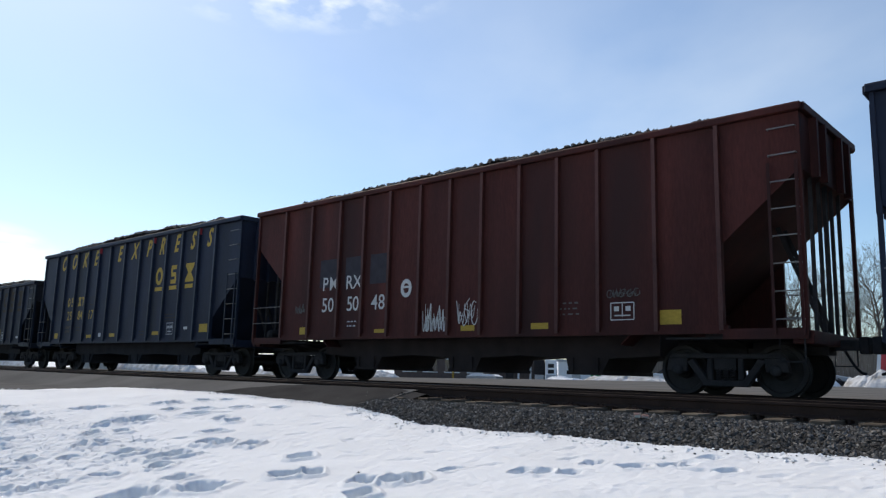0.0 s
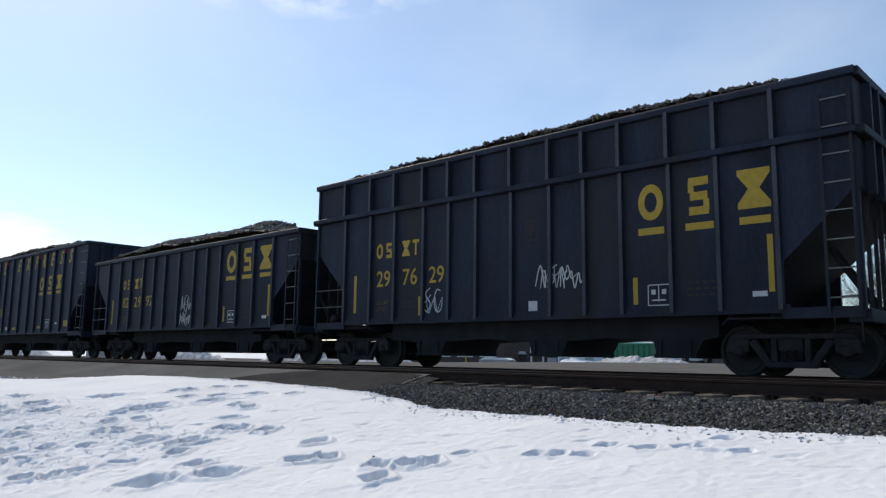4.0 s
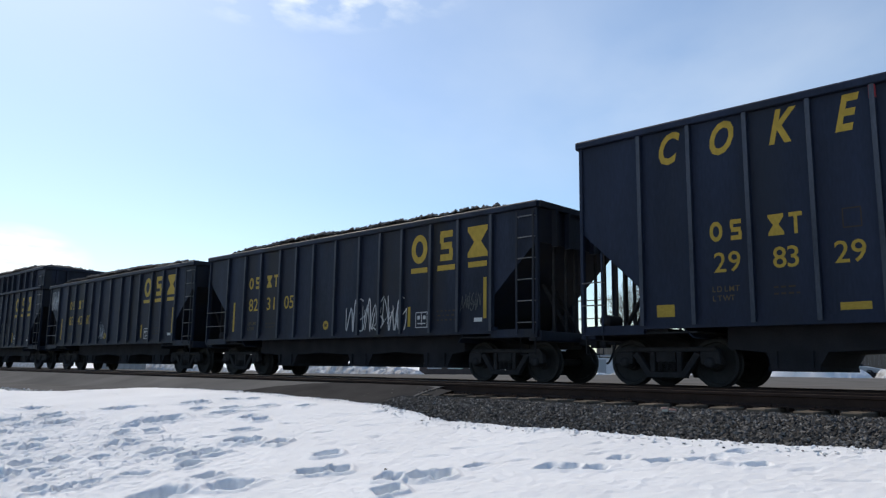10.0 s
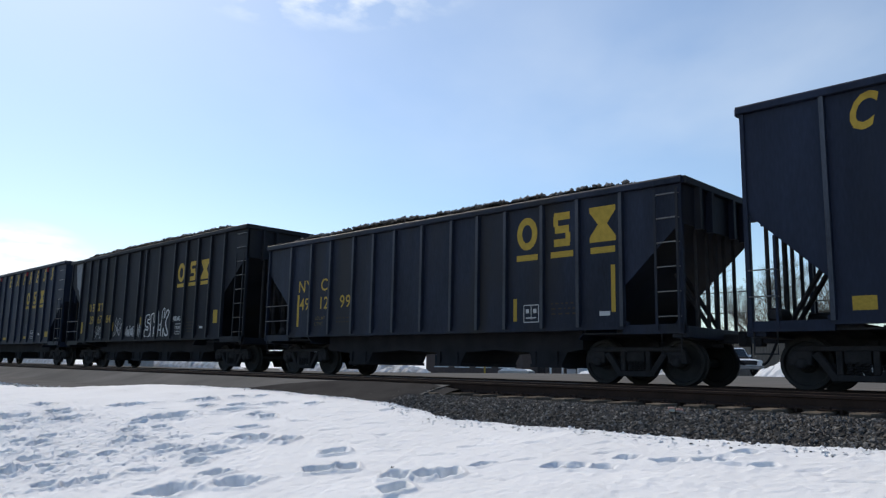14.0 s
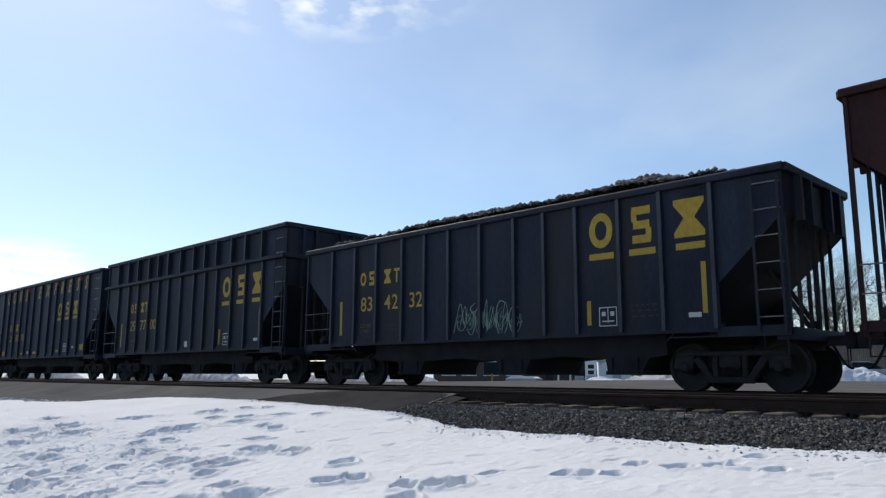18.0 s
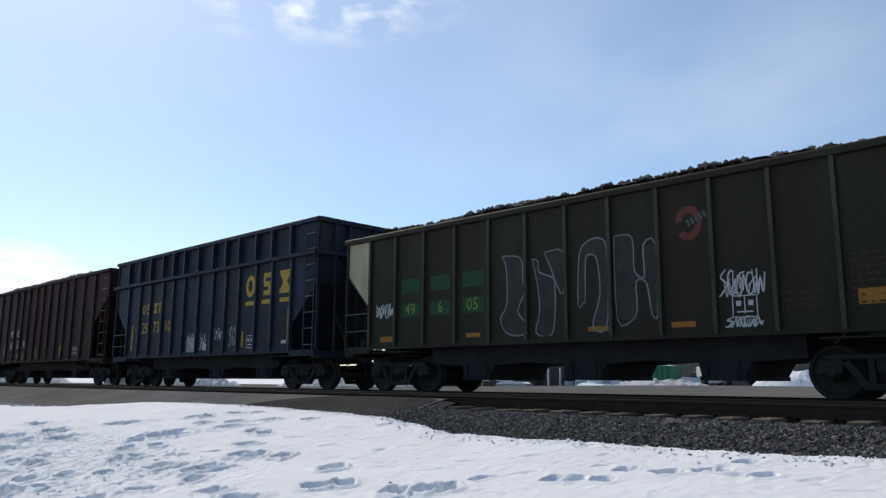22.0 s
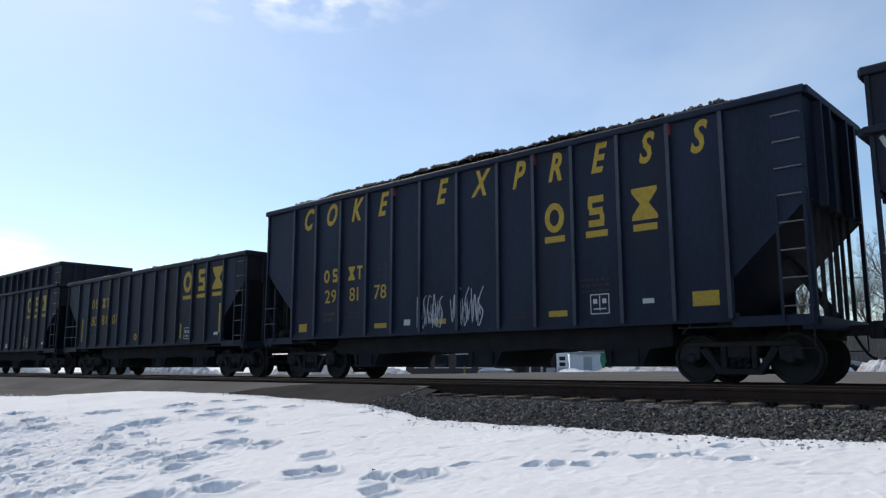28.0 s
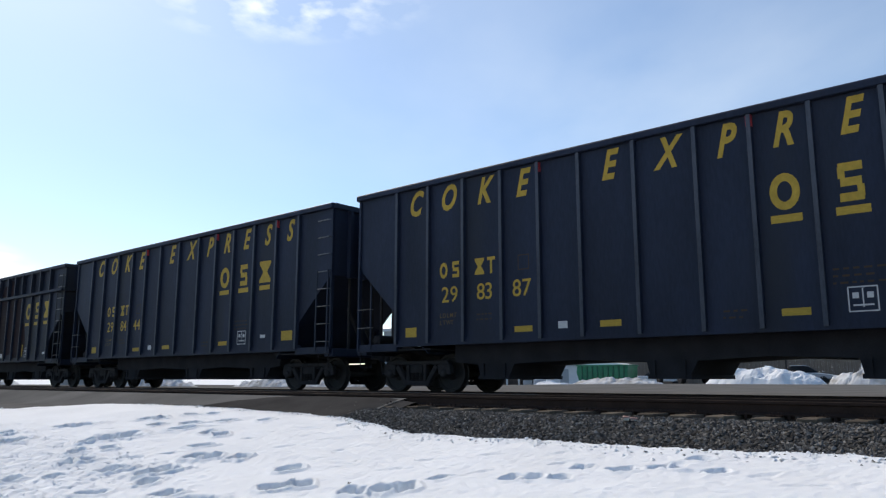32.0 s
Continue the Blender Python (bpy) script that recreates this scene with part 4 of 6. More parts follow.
        strokes = (((0.16, 3.68), (0.40, 3.43), (1.13, 3.60)), ((0.33, 3.43), (0.27, 3.12), (0.6, 3.0)), ((0.6, 3.5), (0.68, 2.86), (1.0, 3.12), (0.7, 3.16)), ((0.6, 2.76), (1.27, 2.83)), ((1.0, 3.55), (1.05, 3.08), (1.2, 2.88)),
                   ((1.17, 3.68), (1.33, 3.3), (1.42, 3.08), (1.48, 3.5), (1.6, 3.02)), ((1.52, 3.02), (1.83, 3.86), (1.97, 3.38)))
        for k, line in enumerate(strokes):
            part("spray_stroke", make(lambda bm: ribbon(bm, curve_through(line, 5), 0.10)), M["pale"], car, "pale sprayed stroke", at(0, 0, 0.002 + 0.0006 * k))
    if index == 20:      # large sprayed mural in greens
        first_word = (("teal", ((6.12, 1.81), (6.46, 2.03), (7.20, 2.01), (7.49, 1.61), (7.44, 1.29), (7.22, 1.12), (6.39, 1.12), (6.24, 1.27), (6.76, 1.28), (6.37, 1.57))), ("lime", ((6.28, 1.61), (6.95, 1.76), (7.03, 1.39), (6.57, 1.29))), ("lime", ((7.38, 2.04), (7.91, 2.04), (7.91, 1.68), (8.12, 1.55), (7.92, 1.12), (7.44, 1.12), (7.57, 1.40), (7.48, 1.70))), ("teal", ((8.01, 2.00), (8.41, 1.99), (8.66, 1.53), (8.90, 1.12), (8.58, 1.12), (8.25, 1.49))), ("lime", ((8.37, 1.66), (8.85, 2.09), (9.17, 1.98), (8.74, 1.47), (8.66, 1.12), (8.25, 1.12), (8.25, 1.37))), ("teal", ((8.89, 1.69), (9.21, 1.92), (9.81, 2.05), (10.24, 1.88), (10.27, 1.67), (10.02, 1.49), (10.16, 1.12), (9.80, 1.12), (9.73, 1.31), (8.94, 1.12), (9.09, 1.28))), ("lime", ((9.36, 1.61), (9.70, 1.78), (9.80, 1.12), (9.62, 1.12), (9.43, 1.27))))
        second_word = (("teal", ((10.27, 1.59), (10.65, 1.70), (10.99, 2.07), (11.28, 2.15), (11.27, 1.40), (10.91, 1.47), (10.81, 1.12), (10.43, 1.12))), ("blue", ((10.67, 1.12), (10.71, 1.33), (10.95, 1.47), (11.04, 1.39), (10.88, 1.22), (10.87, 1.12))), ("teal", ((11.28, 2.12), (11.91, 2.18), (11.96, 1.82), (11.92, 1.47), (11.55, 1.34), (11.29, 1.12))), ("lime", ((11.64, 1.12), (11.77, 1.43), (12.02, 1.86), (12.00, 2.06), (12.26, 1.94), (12.39, 1.35), (12.79, 1.45), (12.94, 1.12), (12.71, 1.12), (12.03, 1.12))), ("slate", ((12.09, 2.03), (12.27, 2.21), (12.53, 2.12), (12.76, 1.52), (12.56, 1.39), (12.28, 1.60))))
        last_letter = (("teal", ((12.50, 2.12), (12.87, 2.21), (13.25, 2.17), (13.48, 1.99), (13.39, 1.72), (13.17, 1.55), (13.40, 1.30), (13.38, 1.12), (13.20, 1.12), (12.99, 1.14), (12.68, 1.69))), ("blue", ((13.10, 1.27), (13.40, 1.37), (13.38, 1.12), (13.18, 1.12))), ("blue", ((13.44, 1.65), (13.74, 1.63), (13.98, 1.36), (13.96, 1.12), (13.66, 1.12), (13.78, 1.37))))
        accents = (("orange", ((7.47, 1.99), (7.53, 1.70))), ("orange", ((8.73, 1.95), (8.51, 1.70))), ("orange", ((9.01, 1.65), (9.05, 1.23))), ("orange", ((9.62, 1.70), (9.71, 1.26))), ("orange", ((6.32, 1.64), (6.76, 1.31))))
        for k, (m, pts) in enumerate(first_word + second_word + last_letter):
            loop = [*pts, pts[0]]
            part("mural_shape", make(lambda bm: blob(bm, pts, 0)), M[m], car, "sprayed green mural shape", at(0, 0, 0.001 + 0.0012 * k))
            part("mural_outline", make(lambda bm: ribbon(bm, curve_through(loop, 3), 0.035)), M["pale"], car, "thin pale sprayed outline", at(0, 0, 0.0016 + 0.0012 * k))
        for k, (m, pts) in enumerate(accents):
            part("mural_accent", make(lambda bm: ribbon(bm, curve_through(pts, 3), 0.06)), M[m], car, at=at(0, 0, 0.022 + 0.0004 * k))

# ================= hopper cars =================
def train_way(t):
    """How far the slowly braking train has gone along X after t seconds."""
    gone = lambda q: -180.872 * q + 2.945 * q ** 2 + 0.766 * q ** 3 + 0.158 * q ** 4
    return gone((t - 16) / 16) - gone(-1)


def both_ways(half, *steps):
    """Posts that stand alike on both sides of a car's middle, which is `half` from its end."""
    return tuple(round(half - q, 3) for q in steps) + tuple(round(half + q, 3) for q in steps[::-1] if q)


# L length, top height, posts along the side; chart: the length, height and posts of the chart on which the painted marks are given
TYPES = {
    "low": dict(L=14.06, top=3.953, posts=both_ways(7.03, 5.745, 4.71, 3.78, 2.74, 1.89, 1.04, 0), zc=3.106, zd=1.903, bays=3, truck=1.35, mid=0,
        chart=(14.61, 3.85, (1.42, 2.49, 3.46, 4.48, 5.41, 6.23, 7.40, 8.54, 9.34, 10.18, 11.27, 12.16, 13.17))),
    "high": dict(L=13.96, top=5.05, posts=both_ways(6.98, 5.71, 4.68, 3.76, 2.73, 1.88, 1.03, 0), zc=3.117, zd=1.903, bays=3, truck=1.35, mid=3.992,
        chart=(14.44, 4.79, (1.40, 2.49, 3.48, 4.55, 5.48, 6.31, 7.40, 8.49, 9.38, 10.20, 11.20, 12.10, 13.10))),
    "coke": dict(L=15.65, top=5.02, posts=both_ways(7.825, 6.42, 5.38, 4.3, 3.22, 2.23, 1.23, 0), zc=3.117, zd=1.794, bays=3, truck=1.55, mid=0,
        chart=(15.69, 4.79, (1.43, 2.42, 3.48, 4.73, 5.75, 6.93, 8.12, 9.33, 10.35, 11.37, 12.46, 13.47, 14.43))),
    "old": dict(L=14.74, top=4.139, posts=both_ways(7.37, 6.33, 5.27, 4.285, 3.275, 2.145, 1.02, 0), zc=3.095, zd=2.078, bays=3, truck=1.42, mid=0,
        chart=(15.30, 3.97, (1.13, 2.21, 3.28, 4.37, 5.58, 6.79, 7.90, 8.98, 10.14, 11.25, 12.28, 13.25, 14.22))),
    "green": dict(L=14.78, top=4.117, posts=both_ways(7.39, 6.35, 5.34, 4.295, 3.22, 2.145, 1.065, 0), zc=3.095, zd=2.078, bays=3, truck=1.6, mid=0,
        chart=(15.35, 3.95, (1.21, 2.31, 3.42, 4.53, 5.65, 6.75, 7.85, 8.95, 10.03, 11.10, 12.15, 13.20, 14.20))),
    "navytall": dict(L=15.5, top=4.861, posts=both_ways(7.75, 6.37, 5.435, 4.54, 3.64, 2.725, 1.505, 0.29), zc=3.817, zd=2.614, bays=4, truck=1.5, mid=0,
        chart=(16.35, 4.74, (1.40, 2.50, 3.52, 4.48, 5.38, 6.62, 7.84, 8.50, 9.68, 10.90, 11.85, 12.85, 13.85, 14.95))),
    "tall": dict(L=15.74, top=4.976, posts=both_ways(7.87, 6.45, 5.22, 3.99, 3.02, 2.04, 0.97, 0), zc=3.882, zd=2.647, bays=3, truck=1.62, mid=0,
        chart=(16.11, 4.76, (1.26, 2.60, 3.89, 5.00, 6.01, 7.15, 8.16, 9.16, 10.31, 11.35, 12.30, 13.54, 14.71))),
}
SILL, HALF = 1.137, 1.555
OUTLETS = {"low": (4.0, 7.5, 10.5), "high": (3.95, 7.5, 10.5), "coke": (3.95, 8.1, 11.8)}      # where the bottom gates are along the car


def wheelset_mesh():
    bm = bmesh.new()
    for s in (-1, 1):
        y = lambda v: v * s
        lathe(bm, [(0.09, y(0.66)), (0.12, y(0.64)), (0.16, y(0.68)), (0.36, y(0.71)), (0.39, y(0.66)), (0.485, y(0.66)), (0.487, y(0.685)), (0.458, y(0.70)), (0.452, y(0.80)), (0.39, y(0.805)), (0.37, y(0.765)), (0.17, y(0.735)), (0.13, y(0.80)), (0.09, y(0.80))], 28, "y")
    lathe(bm, [(0.085, -1.02), (0.085, -0.3), (0.08, 0), (0.085, 0.3), (0.085, 1.02)], 10, "y")
    return mesh_of("wheelset", bm, M["wheel"], smooth=False)


def side_frame_mesh():
    """A cast truck side with two window openings, spring seat and bearing ends."""
    bm = bmesh.new()
    y0, y1 = -0.07, 0.07
    for pts in (
        [(-1.08, 0.66), (1.08, 0.66), (1.0, 0.75), (-1.0, 0.75)],                        # top member
        [(-1.12, 0.42), (-0.72, 0.42), (-0.70, 0.66), (-1.08, 0.66)], [(0.72, 0.42), (1.12, 0.42), (1.08, 0.66), (0.70, 0.66)],   # jaws
        [(-0.72, 0.60), (-0.60, 0.66), (-0.30, 0.24), (-0.42, 0.20)], [(0.60, 0.66), (0.72, 0.60), (0.42, 0.20), (0.30, 0.24)],   # diagonals
        [(-0.42, 0.16), (0.42, 0.16), (0.42, 0.27), (-0.42, 0.27)],                      # spring seat
        [(-0.33, 0.27), (-0.23, 0.27), (-0.23, 0.66), (-0.33, 0.66)], [(0.23, 0.27), (0.33, 0.27), (0.33, 0.66), (0.23, 0.66)]):
        prism(bm, pts, y0, y1, "y")
    return mesh_of("side_frame", bm, M["black"], bevel=0.015)


def spring_mesh():
    bm = bmesh.new()
    for cx in (-0.13, 0.0, 0.13):
        pts = [(cx + 0.055 * math.cos(a), 0.055 * math.sin(a), 0.27 + 0.22 * a / 31.4) for a in np.linspace(0, 31.4, 41)]
        pipe(bm, pts, 0.014, 4)
    return mesh_of("spring", bm, M["black"])


def bearing_mesh():
    return mesh_of("bearing", make(lambda bm: lathe(bm, [(0.0 + 0.03, -0.13), (0.07, -0.12), (0.10, -0.09), (0.115, 0.0), (0.115, 0.12)], 14, "y")), M["black"])


WHEELSET, SIDE_FRAME, SPRING, BEARING = wheelset_mesh(), side_frame_mesh(), spring_mesh(), bearing_mesh()


def add_truck(car, x):
    bm = bmesh.new()
    box(bm, -0.2, 0.2, -1.05, 1.05, 0.46, 0.66)
    box(bm, -0.12, 0.12, -0.3, 0.3, 0.66, 0.88)
    for s in (-1, 1):
        box(bm, s * 0.42 - 0.05, s * 0.42 + 0.05, -0.95, 0.95, 0.36, 0.46)
    truck = part("truck", bm, M["black"], car, "black cast-steel freight truck", pose(x, 0, 0))
    for s in (-1, 1):
        child("side_frame", SIDE_FRAME, truck, pose(0, s * 1.0, 0))
        child("spring", SPRING, truck, pose(0, s * 1.0, 0))
        for e in (-1, 1):
            child("bearing", BEARING, truck, pose(e * 0.889, s * 1.0, 0.457, 0, 0, 0 if s < 0 else 180))
    for s in (-1, 1):
        child("wheelset", WHEELSET, truck, pose(s * 0.889, 0, 0.457), "worn steel wheelset")


def hopper_car(kind, paint):
    """One hopper car standing at the origin; x runs along it, the near side faces -y."""
    P = TYPES[kind]
    L, top, h = P["L"], P["top"], P["L"] / 2
    paint_m = M[paint]
    car = thing("hopper_car", "", "hopper car")
    a, b = P["posts"][0], L - P["posts"][-1]
    zc, zd = P["zc"], P["zd"]
    X = lambda x: x - h

    # sides: sheet with slanted lower ends, posts, top chord, sill
    outline = [(X(0), top), (X(0), zc), (X(a), zd), (X(a), SILL), (X(L - b), SILL), (X(L - b), zd), (X(L), zc), (X(L), top)]
    side = mesh_of("side_sheet", make(lambda bm: prism(bm, outline, -0.012, 0.012, "y")), paint_m)
    spans = [(SILL, P["mid"] - 0.06), (P["mid"] + 0.06, top - 0.1)] if P["mid"] else [(SILL, top - 0.1)]
    deep = lambda z0: 0.17 if z0 > 3.3 else 0.105
    def post(bm, z0, z1):
        prism(bm, [(-0.046, 0.0), (-0.038, -deep(z0)), (0.038, -deep(z0)), (0.046, 0.0)], z0, z1, "z")
        # front face gets the paler copy, painting in its contrast with the shaded sides
        for f in bm.faces:
            f.material_index = 1 if all(v.co.y < -0.05 for v in f.verts) else 0
    posts = [mesh_of("post", make(lambda bm: post(bm, z0, z1)), [paint_m, M[paint + "_worn"]]) for z0, z1 in spans]
    chord = mesh_of("top_chord", make(lambda bm: prism(bm, [(-0.13, top - 0.13), (0.03, top - 0.13), (0.03, top), (0.0, top + 0.02), (-0.10, top + 0.02), (-0.13, top - 0.01)], X(-0.05), X(L + 0.05), "x")), paint_m, bevel=0.012)
    sill = mesh_of("side_sill", make(lambda bm: prism(bm, [(-0.05, SILL - 0.06), (0.06, SILL - 0.06), (0.06, SILL + 0.09), (-0.05, SILL + 0.09)], X(a - 0.1), X(L - b + 0.1), "x")), paint_m)
    belt = mesh_of("belt_rail", make(lambda bm: prism(bm, [(-0.19, P["mid"] - 0.06), (0.02, P["mid"] - 0.06), (0.02, P["mid"] + 0.06), (-0.19, P["mid"] + 0.06)], X(-0.06), X(L + 0.06), "x")), paint_m, bevel=0.012) if P["mid"] else None
    for s in (-1, 1):
        turn = lambda x=0.0: pose(x if s < 0 else x, s * HALF, 0, 0, 0, 0) if s < 0 else Matrix.Translation((x, HALF, 0)) @ Matrix.Rotation(math.pi, 4, "Z")
        child("side_sheet", side, car, turn())
        for m in posts:
            for x in P["posts"]:
                child("post", m, car, turn(X(x)))
        child("top_chord", chord, car, turn())
        child("side_sill", sill, car, turn())
        if belt:
            child("belt_rail", belt, car, turn())

    # ends: upright upper sheet, slope sheet, end posts, end sill, corner posts, ladders
    for e in (-1, 1):
        base = pose(e * h, 0, 0, 0, 0, 0 if e < 0 else 180)
        w = HALF - 0.02
        part("end_sheet", make(lambda bm: box(bm, 0, 0.02, -w, w, zc - 0.05, top - 0.02)), paint_m, car, at=base)
        part("end_chord", make(lambda bm: box(bm, -0.10, 0.04, -w - 0.05, w + 0.05, top - 0.13, top + 0.015)), paint_m, car, at=base, bevel=0.012)
        run = a * (zc - SILL + 0.25) / (zc - zd)      # the slope goes on along the cut of the sides
        part("slope_sheet", make(lambda bm: prism(bm, [(0.0, zc + 0.02), (0.03, zc + 0.05), (run, SILL - 0.22), (run, SILL - 0.25)], -w, w, "y")), paint_m, car, at=base)
        for y in (-1.0, -0.5, 0.5, 1.0):
            part("end_post", make(lambda bm: box(bm, -0.13, 0.0, y - 0.045, y + 0.045, zc - 0.1, top - 0.13)), paint_m, car, at=base)
        if P["mid"]:
            part("end_belt", make(lambda bm: box(bm, -0.16, 0.0, -w - 0.12, w + 0.12, P["mid"] - 0.07, P["mid"] + 0.07)), paint_m, car, at=base, bevel=0.012)
        for y, half in ((-0.85, 0.028), (-0.38, 0.028), (0, 0.06), (0.38, 0.028), (0.85, 0.028)):
            part("end_strut", make(lambda bm: box(bm, 0.06, 0.12, y - half, y + half, SILL - 0.1, zc - 0.04)), M["black"], car, at=base)
        for s in (-1, 1):
            part("brace", make(lambda bm: tube(bm, (0.1, s * 0.19, SILL - 0.1), (0.88, s * 0.19, zc - 0.88 * (zc - zd) / a), 0.05, 6)), M["black"], car, at=base)
            part("corner_post", make(lambda bm: prism(bm, [(0.0, -0.06), (0.07, -0.06), (0.07, 0.02), (0.0, 0.02)], SILL - 0.15, top - 0.1, "z")), paint_m, car, at=base @ pose(0, s * HALF, 0))
            part("sill_step", make(lambda bm: box(bm, 0.0, a, s * HALF - 0.05, s * HALF + 0.05, SILL - 0.16, SILL + 0.02)), paint_m, car, at=base)
        part("end_sill", make(lambda bm: box(bm, -0.06, 0.28, -w, w, SILL - 0.24, SILL - 0.02)), paint_m, car, at=base, bevel=0.015)
        # side ladder on one corner, short grab rungs on the other
        for s in (-1, 1):
            full = s > 0
            y = s * (HALF + 0.09)
            x0, x1 = 0.06, (0.52 if full or kind == "coke" else a - 0.03)
            zs = np.arange(SILL + 0.16, top - 0.25, 0.47) if full else (SILL + 0.44, SILL + 0.90)
            frame_bm = bmesh.new()
            if full:
                for x in (x0, x1):
                    box(frame_bm, x - 0.025, x + 0.025, min(y, y + 0.02), max(y, y + 0.02), SILL - 0.1, (zc + 0.1 if kind in ("coke", "tall", "navytall") else zs[-1] + 0.1))
            else:
                box(frame_bm, x0 - 0.02, x0 + 0.03, min(y, y + 0.02), max(y, y + 0.02), SILL - 0.1, zc)
                if kind == "coke":
                    box(frame_bm, x1 - 0.02, x1 + 0.02, min(y, y + 0.02), max(y, y + 0.02), SILL - 0.1, zc - (zc - zd) * x1 / a)
            ladder = part("ladder", frame_bm, paint_m, car, at=base)
            for z in zs:
                part("rung", make(lambda bm: pipe(bm, [(x0, s * HALF, z), (x0, y, z), (x1, y, z), (x1, s * HALF, z)], 0.014, 5)), M["steel"], ladder)
        # coupler, hose and stirrup steps
        part("coupler", make(lambda bm: (box(bm, -0.38, 0.3, -0.08, 0.08, 0.84, 1.02), box(bm, -0.52, -0.36, -0.14, 0.12, 0.78, 1.08))), M["black"], car, at=base, bevel=0.02)
        sag = [(-0.02 - 0.40 * q, -0.25 * (1 - q) * 1.0, 0.90 - 0.46 * math.sin(math.pi * q * 0.5)) for q in np.linspace(0, 1, 9)]
        part("air_hose", make(lambda bm: pipe(bm, sag, 0.025, 6)), M["black"], car, at=base)
        for s in (-1, 1):
            st = [(0.08, s * HALF, SILL - 0.15), (0.08, s * HALF, 0.6), (0.48, s * HALF, 0.6), (0.48, s * HALF, SILL - 0.15)]
            part("stirrup_step", make(lambda bm: pipe(bm, st, 0.018, 5)), M["black"], car, at=base)
    # brake gear on the left end
    base = pose(-h, 0, 0)
    def wheel(bm):
        ring = [(-0.12, -0.62 + 0.27 * math.cos(q), zc + 0.7 + 0.27 * math.sin(q)) for q in np.linspace(0, 2 * math.pi, 21)]
        pipe(bm, ring, 0.018, 5)
        for q in np.linspace(0, 2 * math.pi, 6)[:5]:
            tube(bm, (-0.12, -0.62, zc + 0.7), (-0.12, -0.62 + 0.27 * math.cos(q), zc + 0.7 + 0.27 * math.sin(q)), 0.012, 5)
        tube(bm, (-0.14, -0.62, zc + 0.7), (0.2, -0.62, zc + 0.7), 0.03, 8)
    part("brake_wheel", make(wheel), M["black"], car, "round black hand-brake wheel", at=base)
    part("brake_cylinder", make(lambda bm: lathe(bm, [(0.05, 0.3), (0.13, 0.34), (0.13, 0.8), (0.08, 0.85)], 14, "x", (0, 0.45, 1.3))), M["black"], car, at=base)
    part("air_tank", make(lambda bm: lathe(bm, [(0.08, -0.3), (0.13, -0.24), (0.13, 0.24), (0.08, 0.3)], 14, "y", (0.3, -0.95, 1.29))), M["black"], car, at=base)

    for e in (-1, 1):
        base = pose(e * h, 0, 0, 0, 0, 0 if e < 0 else 180)
        tk = P["truck"]
        # bolster and plate are added to shut out background light above the trucks
        part("body_bolster", make(lambda bm: prism(bm, [(-1.35, 1.02), (-0.5, 0.87), (0.5, 0.87), (1.35, 1.02), (1.35, 1.09), (-1.35, 1.09)], tk - 0.22, tk + 0.22, "x")), M["black"], car, at=base)
        part("shear_plate", make(lambda bm: box(bm, 0.25, tk + 0.9, -w, w, SILL - 0.15, SILL - 0.12)), M["black"], car, at=base)

    # underframe: centre sill and hopper bays
    part("centre_sill", make(lambda bm: box(bm, -h + 0.1, h - 0.1, -0.25, 0.25, 0.76, SILL - 0.06)), M["black"], car)
    span0, span1 = P["truck"] + 1.25, L - P["truck"] - 1.25
    pitch = (span1 - span0) / P["bays"]
    centres = OUTLETS.get(kind) or [span0 + pitch * (i + 0.5) for i in range(P["bays"])]
    bounds = [span0, *[(p + q) / 2 for p, q in zip(centres, centres[1:])], span1]
    for x, x0, x1 in zip(centres, bounds, bounds[1:]):
        c, c0, c1 = X(x), X(x0) + 0.001, X(x1) - 0.001
        def bay(bm):
            prism(bm, [(c0, SILL - 0.03), (c1, SILL - 0.03), (c1, 0.70), (c + 0.56, 0.64), (c + 0.40, 0.37), (c - 0.40, 0.37), (c - 0.46, 0.64), (c0, 0.70)], -1.05, 1.05, "y")
            box(bm, c - 0.43, c + 0.43, -1.08, 1.08, 0.31, 0.39)
            for u in (-0.3, 0.3):
                box(bm, c + u - 0.03, c + u + 0.03, -1.10, -1.04, 0.34, 0.66)
        part("hopper_bay", make(bay), M["bay_" + ("red" if paint.startswith("red") else "dark")], car)
    part("lining", make(lambda bm: box(bm, -h + 0.4, h - 0.4, -w, w, zc, zc + 0.03)), M["black"], car, "dark floor under the load")
    for x in (P["truck"], L - P["truck"]):
        add_truck(car, X(x))
    return car


def lumps(bm, pts, r0, r1):
    for p in pts:
        r = random.uniform(r0, r1)
        ring = [bm.verts.new((p[0] + r * math.cos(k * 1.2566 + r * 90) * random.uniform(0.7, 1.2), p[1] + r * math.sin(k * 1.2566 + r * 90) * random.uniform(0.7, 1.2), p[2] + random.uniform(-0.3, 0.3) * r)) for k in range(5)]
        t, d = bm.verts.new((p[0], p[1], p[2] + r * random.uniform(0.6, 1.0))), bm.verts.new((p[0], p[1], p[2] - r))
        for k in range(5):
            bm.faces.new((ring[k], ring[(k + 1) % 5], t))
            bm.faces.new((ring[(k + 1) % 5], ring[k], d))


